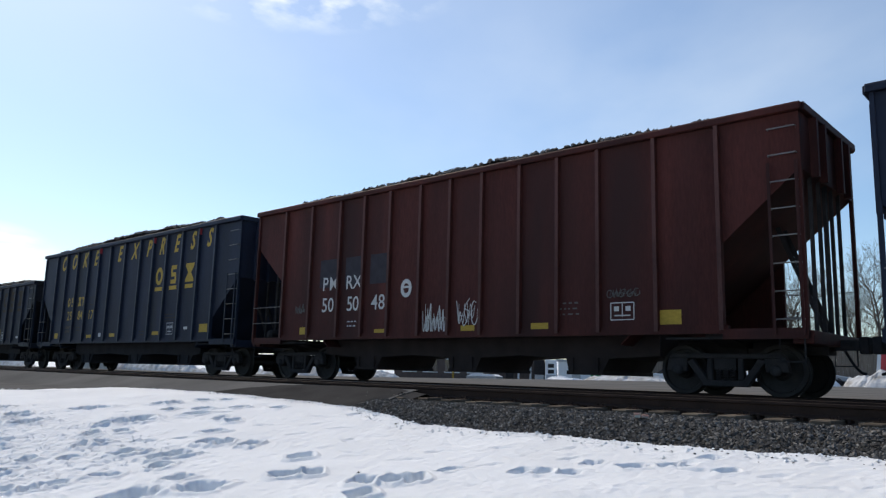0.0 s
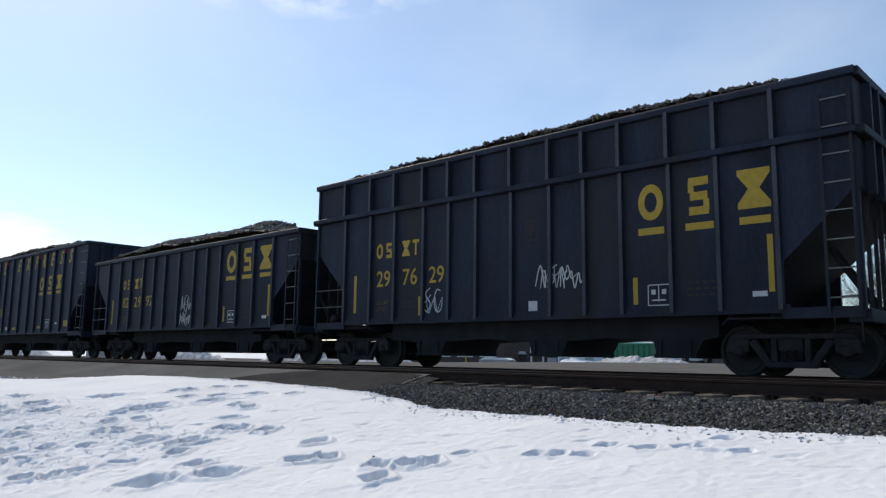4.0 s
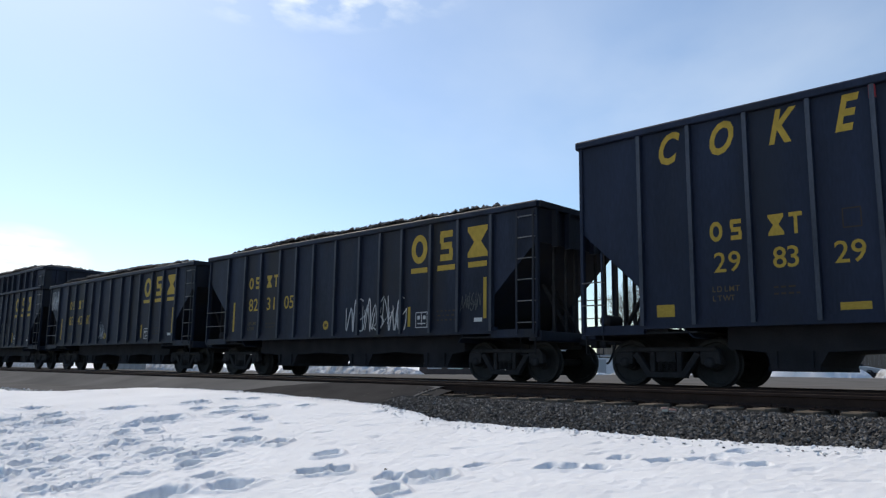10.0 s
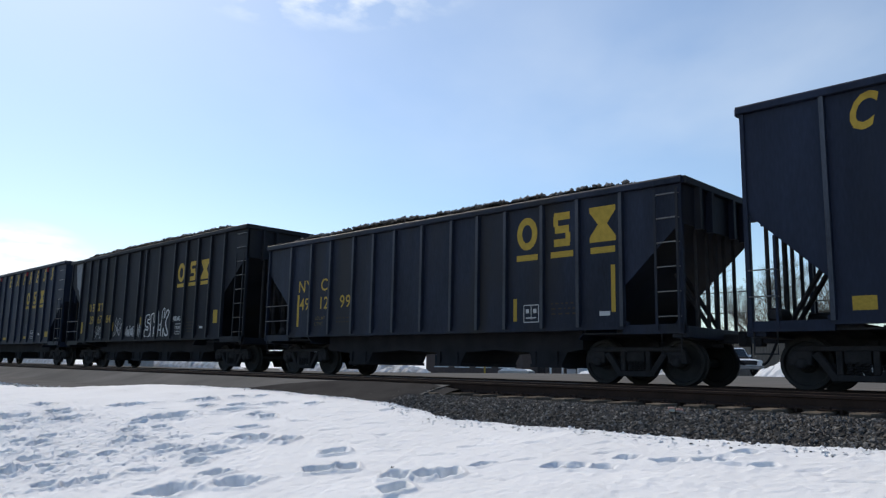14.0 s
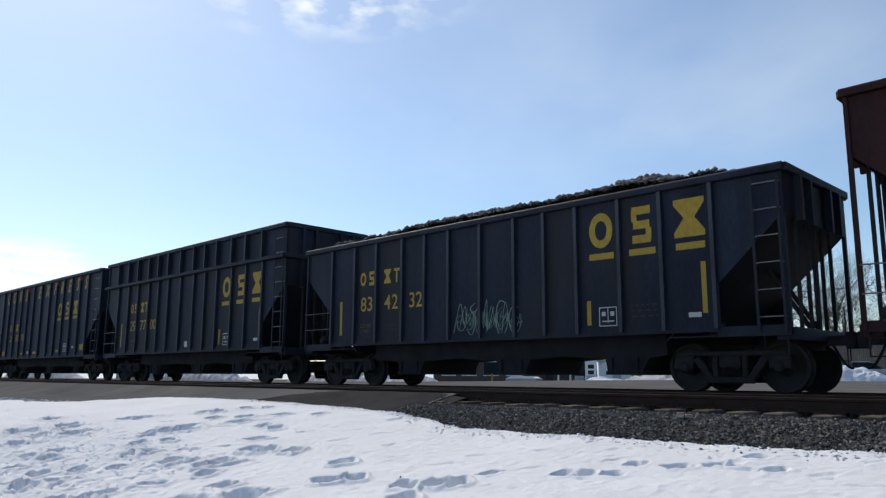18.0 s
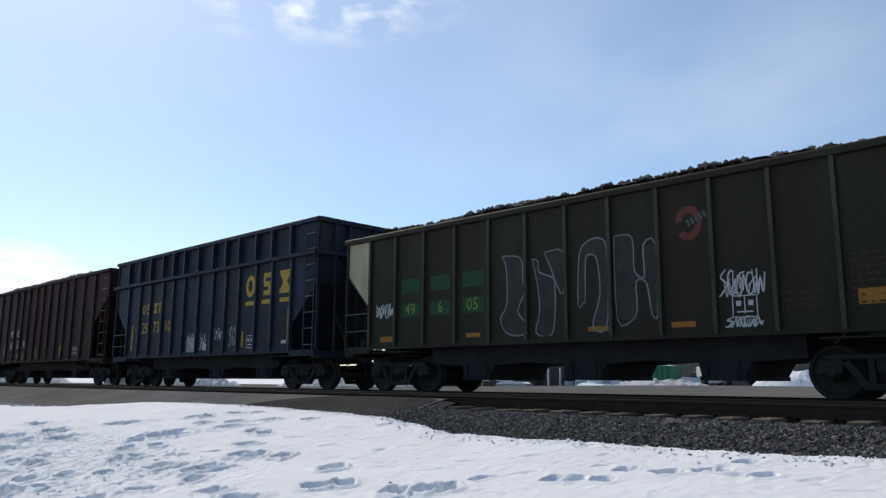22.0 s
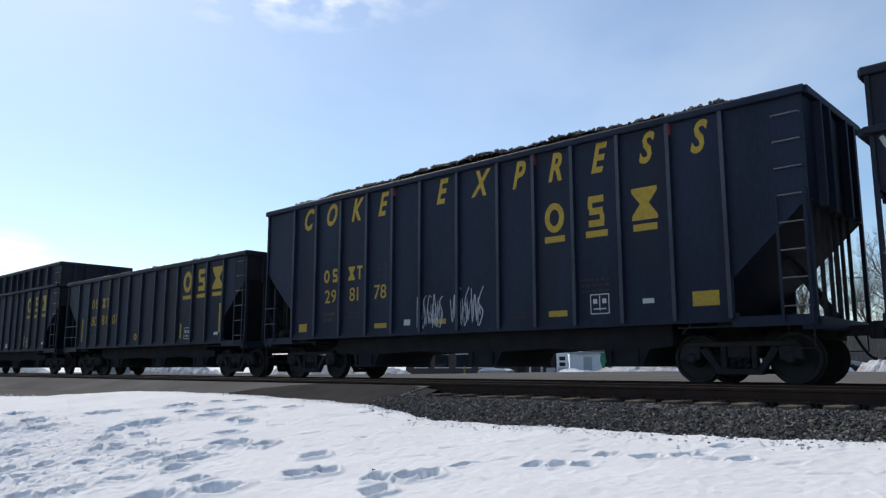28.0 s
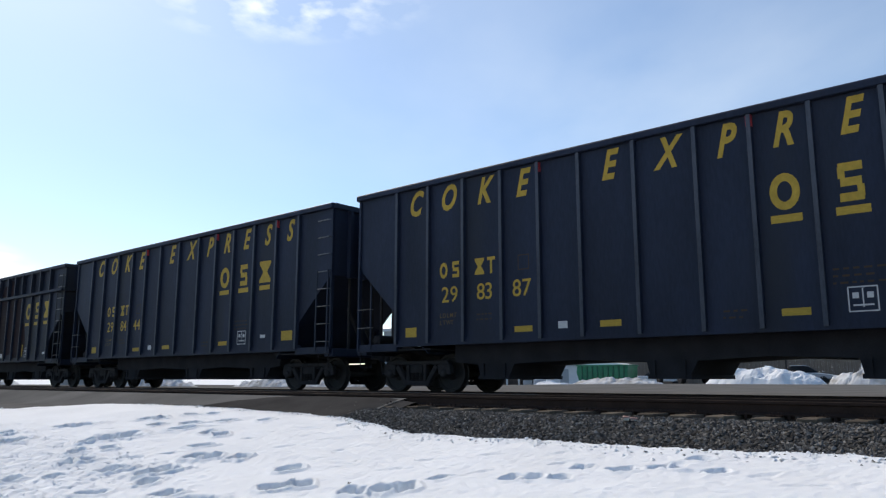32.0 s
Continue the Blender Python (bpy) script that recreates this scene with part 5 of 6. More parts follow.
def load_mesh(L, top, seed, heaps):
    """A heaped load: a long mound with humps, rough lumps on top. heaps: (centre, length, height) as shares of the car's length and metres."""
    random.seed(seed)
    h = L / 2
    def z(x, y):
        u = (x + h) / L
        ends = smoothstep(0.01, 0.10, u) * smoothstep(0.99, 0.90, u)
        m = sum(hh * math.exp(-((u - c) / w) ** 2) for c, w, hh in heaps)
        return top - 0.20 + (0.26 + m * (1 - (y / 1.75) ** 2)) * ends + 0.07 * hill(x, y, 1.1, seed) + 0.05 * hill(x, y, 4.0, seed)
    bm = bmesh.new()
    nx, ny = 90, 13
    grid = [[bm.verts.new((x, y, z(x, y))) for x in np.linspace(-h + 0.03, h - 0.03, nx)] for y in np.linspace(-1.5, 1.5, ny)]
    for j in range(ny - 1):
        for i in range(nx - 1):
            bm.faces.new((grid[j][i], grid[j][i + 1], grid[j + 1][i + 1], grid[j + 1][i]))
    me_pts = []
    for _ in range(2600):
        x, y = random.uniform(-h + 0.15, h - 0.15), random.uniform(-1.47, 1.47) if random.random() < 0.5 else random.uniform(-1.47, 0.1)
        me_pts.append((x, y, z(x, y) + 0.02))
    lumps(bm, me_pts, 0.035, 0.085)
    me = bpy.data.meshes.new("coke_load")
    bm.to_mesh(me)
    bm.free()
    me.materials.append(M["coke"])
    return me


# order of the train: type, paint, left end at the start of the clip, number, load
TRAIN = [
    ("low", "navy", -66.51, "", 2), ("low", "navy", -51.41, "", 0), ("coke", "navy_new", -36.32, "29 84 17", 1), ("tall", "red", -19.65, "50 50 48", 1), ("coke", "navy_new", -2.82, "29 84 01", 1),
    ("low", "navy", 14.01, "82 29 92", 4), ("high", "navy", 28.93, "29 76 29", 5), ("old", "rusty", 44.42, "", 6), ("high", "navy", 60.69, "29 73 64", 5),
    ("low", "navy", 75.89, "83 42 87", 1), ("low", "navy", 91.04, "82 31 05", 0), ("coke", "navy_new", 106.23, "29 83 29", 3), ("navytall", "soot", 122.89, "29 67 84", 0),
    ("low", "navy", 139.80, "49 12 99", 0), ("coke", "navy_new", 155.05, "29 80 09", 3), ("high", "navy", 171.62, "29 77 00", 3), ("low", "navy", 186.80, "83 42 32", 2),
    ("tall", "red_old", 201.94, "50 50 98", 0), ("high", "navy", 218.62, "29 73 10", 3), ("green", "green", 233.97, "49 6 05", 0), ("tall", "red_old", 250.28, "50 50 87", 0),
    ("high", "navy", 266.98, "29 73 46", 3), ("low", "navy", 282.04, "80 81 01", 3), ("coke", "navy_new", 297.23, "29 81 78", 1), ("high", "navy", 313.85, "29 75 57", 3),
    ("coke", "navy_new", 329.03, "29 84 44", 3), ("coke", "navy_new", 345.77, "29 83 87", 3),
]
COLOURS = {"navy": "dark navy-blue", "navy_new": "clean dark navy-blue", "red": "oxide-red", "red_old": "sooty dark oxide-red", "soot": "sooty blue-black", "green": "faded olive-green", "rusty": "rust-stained grey"}
SHAPES = {"low": "open-top steel hopper car with ribbed sides", "high": "steel hopper car with extended two-tier ribbed sides", "coke": "tall steel hopper car with slanted yellow lettering", "tall": "tall ribbed steel hopper car", "old": "rust-streaked open-top hopper car with patched panels", "green": "open-top hopper car with faded graffiti", "navytall": "tall ribbed hopper car with white graffiti"}
HEAPS = {0: [(0.35, 0.25, 0.24), (0.72, 0.2, 0.19)], 1: [(0.5, 0.38, 0.36)], 2: [(0.45, 0.28, 0.36), (0.78, 0.10, 0.34)], 3: [(0.4, 0.3, 0.03)], 4: [(0.28, 0.2, 0.52), (0.6, 0.25, 0.52), (0.76, 0.07, 0.34)], 5: [(0.45, 0.35, 0.24), (0.72, 0.22, 0.24)], 6: [(0.35, 0.25, 0.24), (0.7, 0.2, 0.38)]}
PROTO, LOADS, CARS = {}, {}, []
for kind, paint, *_ in TRAIN:
    if (kind, paint) not in PROTO:
        PROTO[kind, paint] = hopper_car(kind, paint)
free = dict(PROTO)
bodies = []
for kind, paint, left, *_ in TRAIN:      # all bodies first, so that no copy takes over another car's marks
    bodies.append(copy_thing(PROTO[kind, paint], pose(0, 0, 0)) if (kind, paint) not in free else free.pop((kind, paint)))
for car, (kind, paint, left, number, heap) in zip(bodies, TRAIN):
    P = TYPES[kind]
    here = pose(left + P["L"] / 2, TRACK, 0)
    car.matrix_basis = here
    tagged(car, COLOURS[paint] + " " + SHAPES[kind], "hopper car", "coal train")
    if (kind, heap) not in LOADS:
        LOADS[kind, heap] = load_mesh(P["L"], P["top"] - (0.05 if kind == "tall" else 0) - ({"high": 0.13, "low": 0.05, "coke": 0.11}.get(kind, 0.02) if heap == 3 else 0), len(LOADS) + 1, HEAPS[heap])
    load = tagged(new("coke_load", LOADS[kind, heap]), "heaped load of dull grey coke lumps in a hopper car", "coal load", "coal loads")
    load.matrix_basis = here
    dress(car, kind, paint, number, len(CARS))
    CARS.append((car, load, left + P["L"] / 2, kind, paint, number))

# ================= beyond the tracks =================
def mound(name, x, y, lx, ly, hgt, seed, material, label):
    """An uneven ploughed heap of snow."""
    nx, ny = max(16, int(lx * 7)), 16
    verts, faces = [], []
    for j in range(ny + 1):
        for i in range(nx + 1):
            u, w = 2 * i / nx - 1, 2 * j / ny - 1
            r = max(0, 1 - (abs(u) ** 2.2 + abs(w) ** 2))
            px, py = u * lx / 2, w * ly / 2
            z = hgt * r ** 0.6 * (0.82 + 0.36 * hill(px, py, 0.9, seed)) + (0.16 * hill(px, py, 2.6, seed) + 0.10 * hill(px, py, 6, seed)) * min(1, r * 3) * min(1, hgt)
            verts.append((px, py, z - 0.08))
    for j in range(ny):
        for i in range(nx):
            a = j * (nx + 1) + i
            faces.append((a, a + 1, a + nx + 2, a + nx + 1))
    me = bpy.data.meshes.new(name)
    me.from_pydata(verts, [], faces)
    me.materials.append(M[material])
    ob = new(name, me)
    ob.matrix_basis = pose(x, y, lot_z(x, y))
    return tagged(ob, label, "snow pile", "ploughed snow")


WHITE_PILE, DIRTY_PILE = "heap of ploughed white snow on the asphalt", "heap of grey dirty ploughed snow on the asphalt"
mound("snow_mound", -36.2, 55.6, 4.8, 3.0, 0.82, 1, "snow", WHITE_PILE)
mound("snow_mound", -30.7, 56.1, 8.8, 2.8, 0.74, 2, "dirty_snow", DIRTY_PILE)
mound("snow_mound", -19.2, 56.7, 8.4, 3.2, 1.42, 17, "snow", WHITE_PILE)
mound("snow_mound", -11.9, 57.7, 6.4, 3.4, 1.42, 5, "dirty_snow", DIRTY_PILE)
mound("snow_mound", -3.4, 58.8, 7.4, 3.4, 1.20, 12, "dirty_snow", DIRTY_PILE)
mound("snow_bank", -57.0, 45.5, 24.0, 2.6, 1.37, 6, "dirty_snow", "long low bank of dirty ploughed snow")
mound("snow_mound", -48.5, 44.7, 6.8, 2.4, 1.15, 7, "dirty_snow", DIRTY_PILE)
mound("snow_bank", -92.5, 45.1, 36.0, 3.0, 1.75, 8, "dirty_snow", "long low bank of dirty ploughed snow")
mound("snow_bank", -137.7, 42.8, 40.0, 3.0, 1.75, 9, "dirty_snow", "long low bank of dirty ploughed snow")


def fuel_pump(x, y, turn, paint="white_paint", label="white fuel pump with dark display panels on a forecourt"):
    t = thing("fuel_pump", label, "fuel pump", pose(x, y, lot_z(x, y), 0, 0, turn), "fuel pumps")
    part("plinth", make(lambda bm: box(bm, -0.65, 0.65, -0.45, 0.45, -0.05, 0.14)), M["concrete"], t, bevel=0.03)
    part("cabinet", make(lambda bm: box(bm, -0.48, 0.48, -0.28, 0.28, 0.14, 2.15)), M[paint], t, bevel=0.04)
    for z in (0.95, 1.45):
        part("display", make(lambda bm: box(bm, -0.26, 0.26, -0.295, -0.275, z, z + 0.34)), M["black"], t)
    part("door_panel", make(lambda bm: box(bm, -0.42, 0.42, -0.29, -0.275, 0.22, 0.86)), M["grey_paint"], t)
    for s in (-1, 1):
        part("nozzle", make(lambda bm: (box(bm, s * 0.5 - 0.05, s * 0.5 + 0.05, -0.12, 0.05, 1.0, 1.3), pipe(bm, [(s * 0.5, -0.05, 1.05), (s * 0.62, -0.05, 0.5), (s * 0.56, -0.05, 0.25), (s * 0.5, -0.05, 0.9), (s * 0.5, 0, 1.9)], 0.02, 5))), M["black"], t)
    return t


def bollard(x, y, h=1.1, material="white_paint", label="white steel guard post on a forecourt"):
    b = tagged(new("bollard", mesh_of("bollard", make(lambda bm: lathe(bm, [(0.085, -0.05), (0.085, h - 0.05), (0.06, h), (0.02, h + 0.02)], 12, "z")), M[material])), label, "bollard", "bollards")
    b.matrix_basis = pose(x, y, lot_z(x, y))


fuel_pump(-39.2, 56, 38, "black", "dark fuel pump cabinet between two white poles")
fuel_pump(-38.0, 56, 38)
bollard(-41.1, 55.5, 2.0)
bollard(-40.3, 56.2, 2.0)
bollard(-48.9, 55.5, 1.0, "yellow", "yellow steel guard post on a forecourt")
waste = thing("waste_bin", "dark square forecourt waste bin beside a fuel pump", "waste bin", pose(-42.2, 55.6, lot_z(-42.2, 55.6), 0, 0, 38))
part("bin_body", make(lambda bm: box(bm, -0.35, 0.35, -0.35, 0.35, 0, 1.15)), M["black"], waste, bevel=0.03)
part("bin_lid", make(lambda bm: prism(bm, [(-0.38, 1.15), (0.38, 1.15), (0.25, 1.4), (-0.25, 1.4)], -0.38, 0.38)), M["grey_paint"], waste)
planter = thing("concrete_planter", "low pale concrete planter with snow on top", "planter", pose(-45.1, 55.6, lot_z(-45.1, 55.6)))
part("planter_box", make(lambda bm: prism(bm, [(-1.9, -0.05), (1.9, -0.05), (1.8, 0.62), (-1.8, 0.62)], -0.5, 0.5)), M["concrete"], planter, bevel=0.04)
part("snow_cap", make(lambda bm: prism(bm, [(-1.75, 0.61), (1.75, 0.61), (1.3, 0.78), (-1.2, 0.82)], -0.44, 0.44)), M["snow"], planter)

# refuse container
skip = thing("refuse_container", "green ribbed steel refuse container half behind a snow pile", "container", pose(-33.7, 60.5, lot_z(-33.7, 60.5), 0, 0, 4) @ Matrix.Scale(0.95, 4))
part("container_body", make(lambda bm: prism(bm, [(-2.4, 0.18), (2.3, 0.18), (2.4, 1.95), (-2.65, 1.95), (-2.75, 1.3)], -1.1, 1.1)), M["green_paint"], skip, bevel=0.04)
for i in range(9):
    part("rib", make(lambda bm: box(bm, -2.2 + 0.52 * i, -2.08 + 0.52 * i, -1.18, -1.1, 0.2, 1.88)), M["green_dark"], skip)
part("rim", make(lambda bm: box(bm, -2.75, 2.46, -1.2, 1.2, 1.9, 2.02)), M["green_paint"], skip, bevel=0.02)
part("snow_cap", make(lambda bm: prism(bm, [(-2.4, 2.0), (2.2, 2.0), (1.2, 2.16), (-1.6, 2.12)], -1.0, 1.0)), M["snow"], skip)


def pickup(x, y, turn):
    t = thing("pickup_truck", "white crew-cab pickup truck parked behind ploughed snow", "pickup truck", pose(x, y, lot_z(x, y), 0, 0, turn) @ Matrix.Scale(1.2, 4))
    part("body", make(lambda bm: prism(bm, [(-2.85, 0.55), (2.75, 0.5), (2.85, 0.75), (2.8, 1.02), (1.25, 1.14), (-2.8, 1.12)], -0.98, 0.98)), M["white_paint"], t, bevel=0.05)
    part("bed_rail", make(lambda bm: (box(bm, -2.85, -0.95, -0.98, -0.86, 1.08, 1.3), box(bm, -2.85, -0.95, 0.86, 0.98, 1.08, 1.3), box(bm, -2.88, -2.76, -0.98, 0.98, 0.7, 1.3))), M["white_paint"], t, bevel=0.02)
    part("cab", make(lambda bm: prism(bm, [(-0.95, 1.1), (1.35, 1.1), (0.55, 1.82), (0.3, 1.88), (-0.75, 1.86)], -0.86, 0.86)), M["white_paint"], t, bevel=0.05)
    part("windscreen", make(lambda bm: prism(bm, [(1.36, 1.14), (1.33, 1.12), (0.57, 1.80), (0.62, 1.80)], -0.76, 0.76)), M["car_glass"], t)
    for s in (-1, 1):
        for a in ([(0.28, 1.16), (1.08, 1.16), (0.5, 1.74), (0.28, 1.74)], [(-0.72, 1.16), (0.18, 1.16), (0.18, 1.74), (-0.62, 1.74)]):
            part("side_window", make(lambda bm: prism(bm, a, s * 0.86, s * 0.885)), M["car_glass"], t)
        part("mirror", make(lambda bm: box(bm, 0.85, 1.0, min(s * 0.95, s * 1.18), max(s * 0.95, s * 1.18), 1.18, 1.42)), M["white_paint"], t, bevel=0.03)
        part("headlight", make(lambda bm: box(bm, 2.78, 2.86, s * 0.78 - 0.16, s * 0.78 + 0.16, 0.82, 1.0)), M["lamp_glass"], t)
        for wx in (-1.75, 1.85):
            w = part("wheel", make(lambda bm: lathe(bm, [(0.2, -0.12), (0.36, -0.12), (0.39, -0.06), (0.39, 0.06), (0.36, 0.12), (0.2, 0.12)], 20, "y")), M["black"], t, at=pose(wx, s * 0.86, 0.39))
            part("rim", make(lambda bm: lathe(bm, [(0.05, -0.13), (0.2, -0.11), (0.2, 0.11), (0.05, 0.13)], 16, "y")), M["steel"], w)
    part("grille", make(lambda bm: box(bm, 2.82, 2.88, -0.58, 0.58, 0.72, 1.0)), M["black"], t)
    part("bumper", make(lambda bm: box(bm, 2.8, 2.98, -0.98, 0.98, 0.42, 0.66)), M["steel"], t, bevel=0.03)
    return t


pickup(-27.4, 61.4, -42)


def parked_car(x, y, turn, paint, label):
    t = thing("parked_car", label, "car", pose(x, y, lot_z(x, y), 0, 0, turn), "parked cars")
    part("body", make(lambda bm: prism(bm, [(-2.2, 0.4), (2.2, 0.38), (2.25, 0.68), (1.2, 0.86), (-2.1, 0.92), (-2.25, 0.7)], -0.88, 0.88)), M[paint], t, bevel=0.06)
    part("cabin", make(lambda bm: prism(bm, [(-1.6, 0.88), (1.15, 0.86), (0.4, 1.36), (0.1, 1.42), (-0.9, 1.40)], -0.76, 0.76)), M["car_glass"], t, bevel=0.05)
    part("roof", make(lambda bm: prism(bm, [(-1.0, 1.39), (0.42, 1.36), (0.1, 1.45), (-0.85, 1.44)], -0.72, 0.72)), M[paint], t, bevel=0.02)
    for s in (-1, 1):
        for wx in (-1.35, 1.4):
            part("wheel", make(lambda bm: lathe(bm, [(0.1, -0.1), (0.29, -0.1), (0.31, -0.05), (0.31, 0.05), (0.29, 0.1), (0.1, 0.1)], 18, "y")), M["black"], t, at=pose(wx, s * 0.78, 0.31))


parked_car(-18.6, 64.3, 12, "grey_paint", "silver-grey sedan behind a tall snow pile")
parked_car(-32.4, 68, 30, "white_paint", "white sedan parked behind a green container")
# wooden fence
fence = thing("board_fence", "tall weathered brown board fence behind the parked cars", "fence", pose(2.4, 73.3, 0.00, 0, 0, 4.8))
random.seed(12)
x = -47.0
while x < 16:
    def boards(bm):
        q = 0.0
        while q < 2.36:
            d = random.uniform(-0.012, 0.012)
            box(bm, q, q + 0.145, d, d + 0.03, -0.25, 3.12 + random.uniform(-0.03, 0.03))
            q += 0.152
    tagged(part("fence_panel", make(boards), M["fence"], fence, at=pose(x, 0, 0)), kind="stuff")
    part("fence_post", make(lambda bm: box(bm, -0.06, 0.06, 0.03, 0.16, -0.3, 3.17)), M["fence"], fence, at=pose(x, 0, 0))
    x += 2.4

pole = thing("lamp_pole", "thin dark steel pole beside a snow pile", "pole", pose(-19.0, 61.4, lot_z(-19.0, 61.4)))
part("shaft", make(lambda bm: lathe(bm, [(0.07, 0), (0.05, 5.5)], 8, "z")), M["black"], pole)
part("foot", make(lambda bm: lathe(bm, [(0.2, -0.1), (0.2, 0.25), (0.1, 0.3)], 10, "z")), M["concrete"], pole)

# red roadside banner
sign = thing("banner_sign", "red and white upright banner on a light frame", "sign", pose(-11.9, 58, lot_z(-11.9, 58), 0, 0, 6))
part("board", make(lambda bm: prism(bm, [(-0.95, 1.0), (0.95, 1.0), (0.95, 2.6), (-0.8, 2.6)], -0.04, 0.0)), M["sign_red"], sign)
part("edge_band", make(lambda bm: prism(bm, [(-1.2, 0.95), (-0.95, 0.95), (-0.8, 2.62), (-1.0, 2.62)], -0.05, 0.01)), M["white_paint"], sign)
for k, (a, z, w) in enumerate(((-0.3, 2.35, 0.8), (0.2, 2.02, 1.1), (-0.1, 1.75, 0.7), (0.1, 1.42, 1.2))):
    part("writing_bar", make(lambda bm: box(bm, a - w / 2, a + w / 2, -0.046, -0.04, z, z + 0.14)), M["white_paint"], sign)
for s in (-0.85, 0.85):
    part("leg", make(lambda bm: box(bm, s - 0.03, s + 0.03, -0.02, 0.04, -0.05, 1.05)), M["steel"], sign)

shed = thing("storage_shed", "low pale grey storage shed behind a green container", "shed", pose(-42.8, 68.3, lot_z(-42.8, 68.3)))
part("shed_wall", make(lambda bm: box(bm, -2.2, 2.2, -0.6, 0.6, -0.05, 2.3)), M["white_paint"], shed, bevel=0.02)
part("shed_roof", make(lambda bm: prism(bm, [(-2.4, 2.3), (2.4, 2.3), (2.4, 2.42), (-2.4, 2.55)], -0.8, 0.8)), M["grey_paint"], shed)
part("shed_door", make(lambda bm: box(bm, -0.5, 0.5, -0.63, -0.6, 0, 2.0)), M["grey_paint"], shed)

# station shop and far walls
shop = thing("shop_building", "grey flat-roofed shop with a dull brown brick base", "building", pose(-60.5, 71.7, -0.49))
part("base_wall", make(lambda bm: box(bm, -9.0, 6.5, -4.0, 6.0, 0, 2.7)), M["brick_red"], shop)
part("upper_wall", make(lambda bm: box(bm, -8.95, 6.45, -3.95, 5.95, 2.7, 6.9)), M["grey_paint"], shop)
part("roof_edge", make(lambda bm: box(bm, -9.2, 6.7, -4.2, 6.2, 6.9, 7.3)), M["white_paint"], shop, bevel=0.03)
for i in range(4):
    w = part("window", make(lambda bm: box(bm, -7.4 + 3.5 * i, -5.2 + 3.5 * i, -4.03, -3.98, 0.9, 2.4)), M["car_glass"], shop)
    part("window_sill", make(lambda bm: box(bm, -7.5 + 3.5 * i, -5.1 + 3.5 * i, -4.06, -3.99, 0.8, 0.9)), M["white_paint"], w)
    part("lintel", make(lambda bm: box(bm, -7.5 + 3.5 * i, -5.1 + 3.5 * i, -4.06, -3.99, 2.4, 2.5)), M["white_paint"], w)
wall = thing("concrete_wall", "low weathered grey concrete wall by the road", "wall", pose(-99.0, 42.7, -0.44))
for i in range(7):
    part("wall_block", make(lambda bm: box(bm, -0.88, 0.88, -0.3, 0.3, 0, 1.12)), M["concrete"], wall, at=pose(-5.4 + 1.8 * i, 0, 0), bevel=0.04)


def bare_tree(hgt, seed):
    """Trunk and leafless branches, as two meshes."""
    rnd = random.Random(seed)
    trunk, twigs = bmesh.new(), bmesh.new()

    def grow(p, d, length, r, depth):
        bm = trunk if depth == 0 else twigs
        n = 3 if depth < 3 else 2
        for k in range(n):
            q = p + d * length / n
            r2 = max(0.006, r * (0.86 if depth else 0.88))
            tube(bm, p, q, r, 6 if depth < 2 else 4 if depth < 4 else 3, r2)
            if depth < 5 and (depth or k):
                for _ in range(2 if depth < 2 else 1 if depth < 4 or rnd.random() < 0.6 else 0):
                    side = Vector((rnd.uniform(-1, 1), rnd.uniform(-1, 1), rnd.uniform(-0.15, 0.5))).normalized()
                    grow(q, (d * rnd.uniform(0.45, 0.8) + side * 0.75).normalized(), length * rnd.uniform(0.5, 0.72), r2 * 0.55, depth + 1)
            p, r = q, r2
            d = (d + Vector((rnd.uniform(-1, 1), rnd.uniform(-1, 1), rnd.uniform(-0.1, 0.35))) * (0.10 if depth == 0 else 0.22)).normalized()
        if depth < 5:
            for _ in range(2):
                side = Vector((rnd.uniform(-1, 1), rnd.uniform(-1, 1), 0.3)).normalized()
                grow(p, (d + side * 0.5).normalized(), length * 0.62, r * 0.7, depth + 1)

    grow(Vector((0, 0, -0.2)), Vector((0, 0, 1)), hgt * 0.42, hgt * 0.016, 0)
    return mesh_of("trunk", trunk, M["bark"], smooth=True), mesh_of("crown", twigs, M["bark"])


TREES = [bare_tree(12, 1), bare_tree(14.2, 2), bare_tree(9.8, 3)]
random.seed(21)
for i, (x, y) in enumerate(((-43.6, 79.6), (-38.2, 74.1), (-34.3, 84.6), (-30.1, 76.8), (-26.2, 82.9), (-23.1, 75), (-19.8, 80), (-16.8, 75), (-13.0, 79.6), (-9.1, 76.5), (-3.1, 82), (3.9, 78.3), (-49.4, 85.2))):
    t = thing("bare_tree", "leafless grey-brown tree behind the fence in winter", "tree", pose(x, y, -0.3, 0, 0, random.uniform(0, 360)) @ Matrix.Scale(random.uniform(0.85, 1.15), 4), "bare trees")
    a, b = TREES[i % 3]
    child("trunk", a, t)
    child("crown", b, t)
random.seed(22)
bm = bmesh.new()
for _ in range(420):
    x, y = random.uniform(-50, 9), random.uniform(74, 81)
    p = Vector((x, y, -0.5))
    d = Vector((random.uniform(-0.35, 0.35), random.uniform(-0.3, 0.3), 1)).normalized()
    q = p + d * random.uniform(1.5, 4.5)
    tube(bm, p, q, 0.02, 3, 0.008)
    for _ in range(3):
        s = p.lerp(q, random.uniform(0.4, 0.9))
        tube(bm, s, s + Vector((random.uniform(-1, 1), random.uniform(-1, 1), random.uniform(0.5, 1.4))), 0.012, 3, 0.005)
tagged(new("brushwood", mesh_of("brushwood", bm, M["bark"])), "tangle of leafless brushwood behind the fence", "brushwood", kind="stuff")

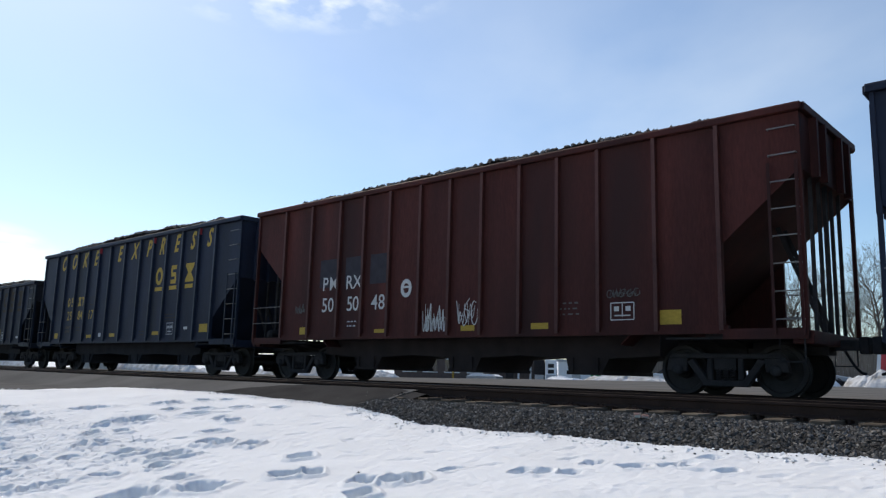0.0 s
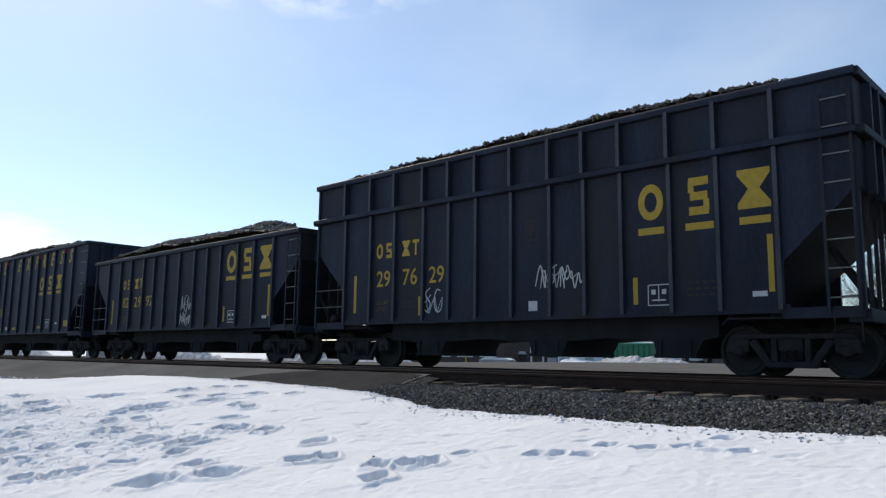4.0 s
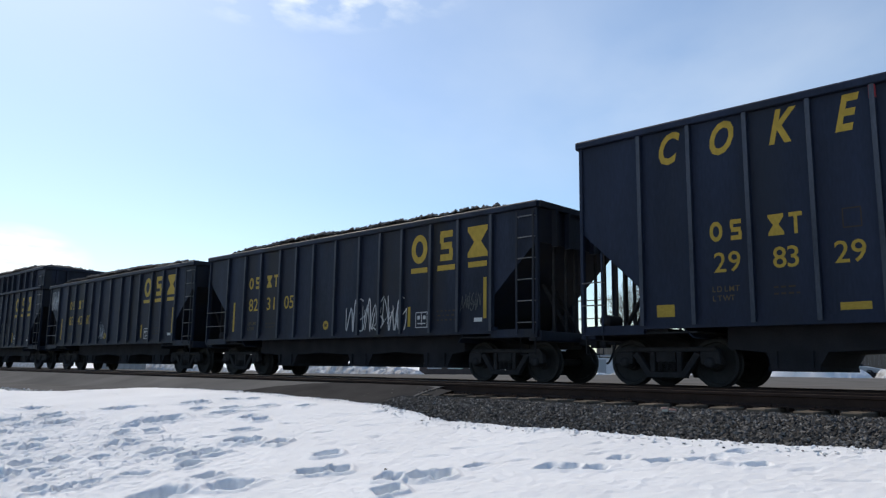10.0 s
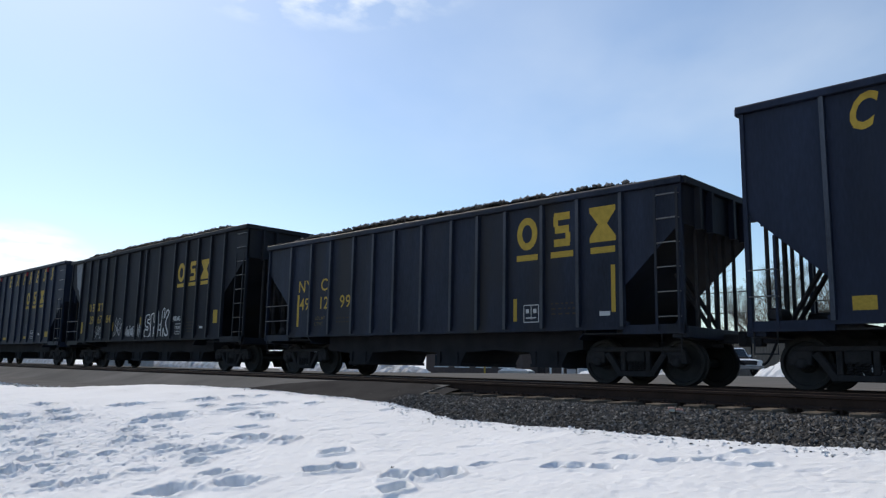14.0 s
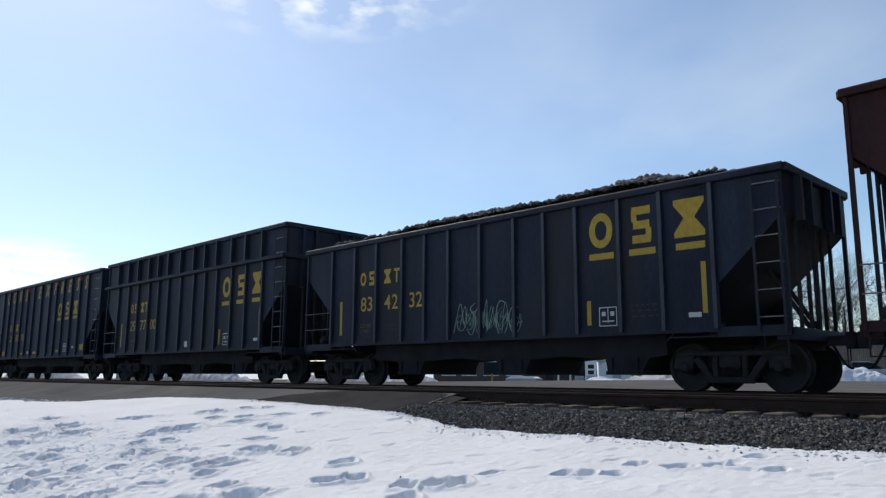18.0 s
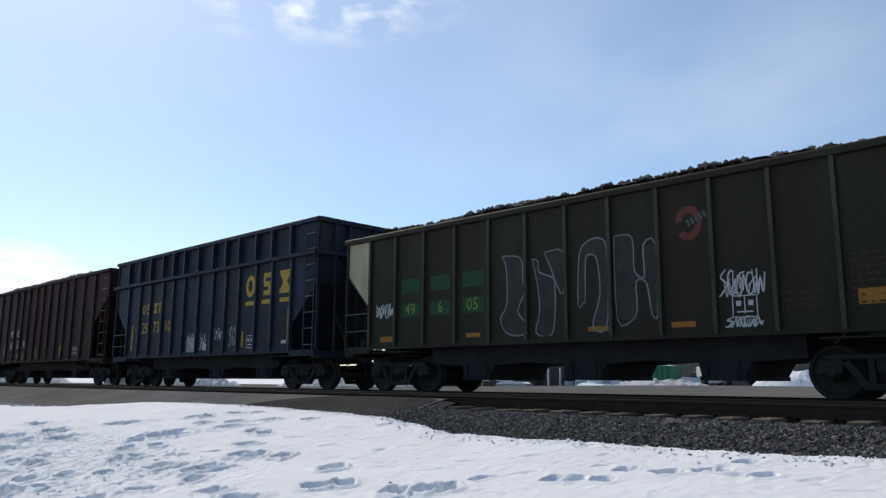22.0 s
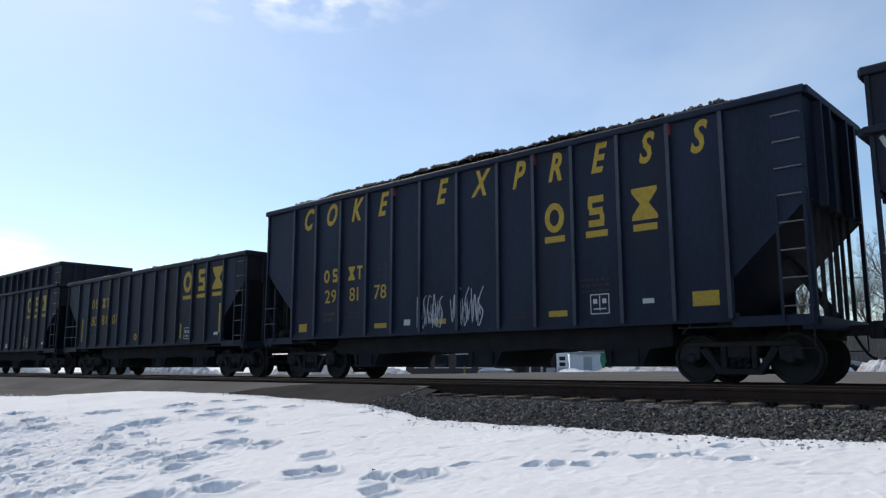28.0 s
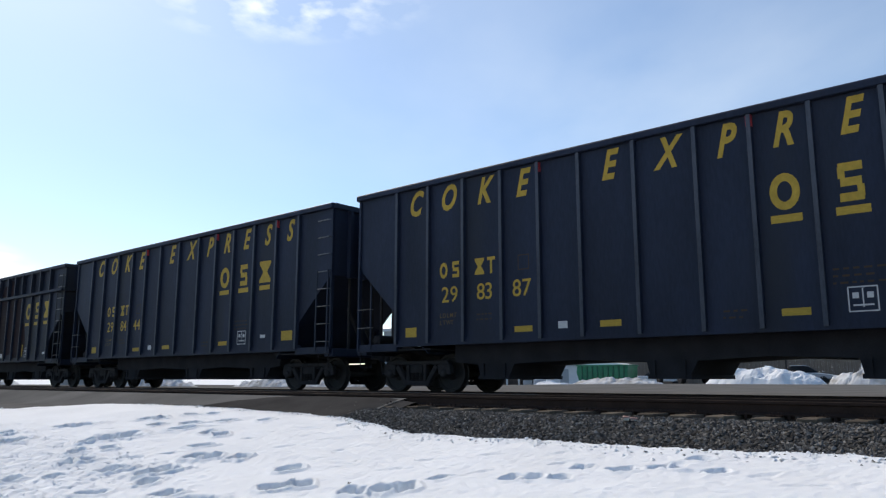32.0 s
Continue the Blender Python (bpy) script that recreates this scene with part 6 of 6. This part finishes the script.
# litter in the ballast
litter = tagged(new("litter", mesh_of("litter", make(lambda bm: (box(bm, -0.05, 0.03, -0.03, 0.03, 0, 0.05), box(bm, 0.04, 0.13, -0.02, 0.04, 0.0, 0.04))), M["scrap"], bevel=0.01)), "small scraps of faded coloured plastic on the stones", "litter")
litter.matrix_basis = pose(-4.54, 8.55, bed_z(-4.54, 8.55) + 0.04, 10, 5, 30)
leaf = tagged(new("dead_leaf", mesh_of("dead_leaf", make(lambda bm: (prism(bm, [(-0.03, 0.0), (0.0, 0.045), (0.035, 0.01)], -0.006, 0.006), prism(bm, [(-0.01, 0.0), (0.02, 0.03), (0.05, 0.035)], 0.01, 0.02))), M["bark"])), "curled dark dead leaf on the snow", "leaf")
leaf.matrix_basis = pose(-5.64, 5.06, snow_z(-5.64, 5.06), 0, 0, 40) @ Matrix.Scale(0.6, 4)

# thin clouds
def cloud(x, y, z, lx, ly, seed, strength, low=0.46, high=0.80, tilt=0.0, turn=-52.0, name="cloud"):
    me = bpy.data.meshes.new(name)
    me.from_pydata([(-lx, -ly, 0), (lx, -ly, 0), (lx, ly, 0), (-lx, ly, 0)], [], [(0, 1, 2, 3)])
    m, n, l, b = node_mat("thin_cloud")
    tc, mp, tx, ramp = n.new("ShaderNodeTexCoord"), n.new("ShaderNodeMapping"), n.new("ShaderNodeTexNoise"), n.new("ShaderNodeValToRGB")
    mp.inputs["Location"].default_value = (seed, seed * 0.7, 0)
    mp.inputs["Scale"].default_value = (3.0, 5.0, 1)
    l.new(tc.outputs["Generated"], mp.inputs[0])
    l.new(mp.outputs[0], tx.inputs["Vector"])
    tx.inputs["Scale"].default_value, tx.inputs["Detail"].default_value = 1.6, 9
    grad = n.new("ShaderNodeTexGradient")
    grad.gradient_type = "SPHERICAL"
    mp2 = n.new("ShaderNodeMapping")
    mp2.inputs["Location"].default_value, mp2.inputs["Scale"].default_value = (-1, -1, 0), (2, 2, 0)
    l.new(tc.outputs["Generated"], mp2.inputs[0])
    l.new(mp2.outputs[0], grad.inputs[0])
    mul = n.new("ShaderNodeMath")
    mul.operation = "MULTIPLY"
    ramp.color_ramp.elements[0].position, ramp.color_ramp.elements[1].position = low, high
    l.new(tx.outputs["Fac"], ramp.inputs[0])
    l.new(ramp.outputs[0], mul.inputs[0])
    l.new(grad.outputs["Fac"], mul.inputs[1])
    m2 = n.new("ShaderNodeMath")
    m2.operation, m2.use_clamp = "MULTIPLY", True
    m2.inputs[1].default_value = strength
    l.new(mul.outputs[0], m2.inputs[0])
    em, tr, mix = n.new("ShaderNodeEmission"), n.new("ShaderNodeBsdfTransparent"), n.new("ShaderNodeMixShader")
    em.inputs[0].default_value, em.inputs[1].default_value = (0.84, 0.93, 1.05, 1), 1.0
    l.new(m2.outputs[0], mix.inputs[0])
    l.new(tr.outputs[0], mix.inputs[1])
    l.new(em.outputs[0], mix.inputs[2])
    l.new(mix.outputs[0], n["Material Output"].inputs["Surface"])
    me.materials.append(m)
    ob = new(name, me)
    ob.matrix_basis = pose(x, y, z, tilt, 0, turn)
    return tagged(ob, "thin white wisps of high cloud", "cloud", kind="structure")


cloud(-2192, 1588, 1412, 420, 620, 3.1, 1.5)
cloud(-1907, 541, 229, 190, 95, 7.7, 2.6, 0.28, 0.62, 90.0, 75.0)
cloud(-721, 1376, 601, 1350, 1350, 5.2, 0.42, 0.1, 1.0)


# ================= what moves =================
def motions():
    times = range(0, 33, 2)
    wheels = {-1: [], 1: []}
    for car, load, x, *_ in CARS:
        rows = [(t, pose(x + train_way(t), TRACK, 0)) for t in times]
        walk(car, rows)
        walk(load, rows)
        for o in car.children_recursive:
            if o.name.split(".")[0] == "wheelset":
                wheels[1 if o.location.x > 0 else -1].append(o)
    # all axles on the same side of their trucks turn alike and share one set of rows
    for side, axles in wheels.items():
        walk(axles[0], [(k / FPS, pose(side * 0.889, 0, 0.457, 0, math.degrees(train_way(k / FPS) / 0.457) % 360, 0)) for k in range(32 * FPS + 1)])
        source = axles[0].animation_data
        for o in axles[1:]:
            o.rotation_mode = "QUATERNION"
            keys = o.animation_data_create()
            keys.action, keys.action_slot = source.action, source.action_slot


motions()
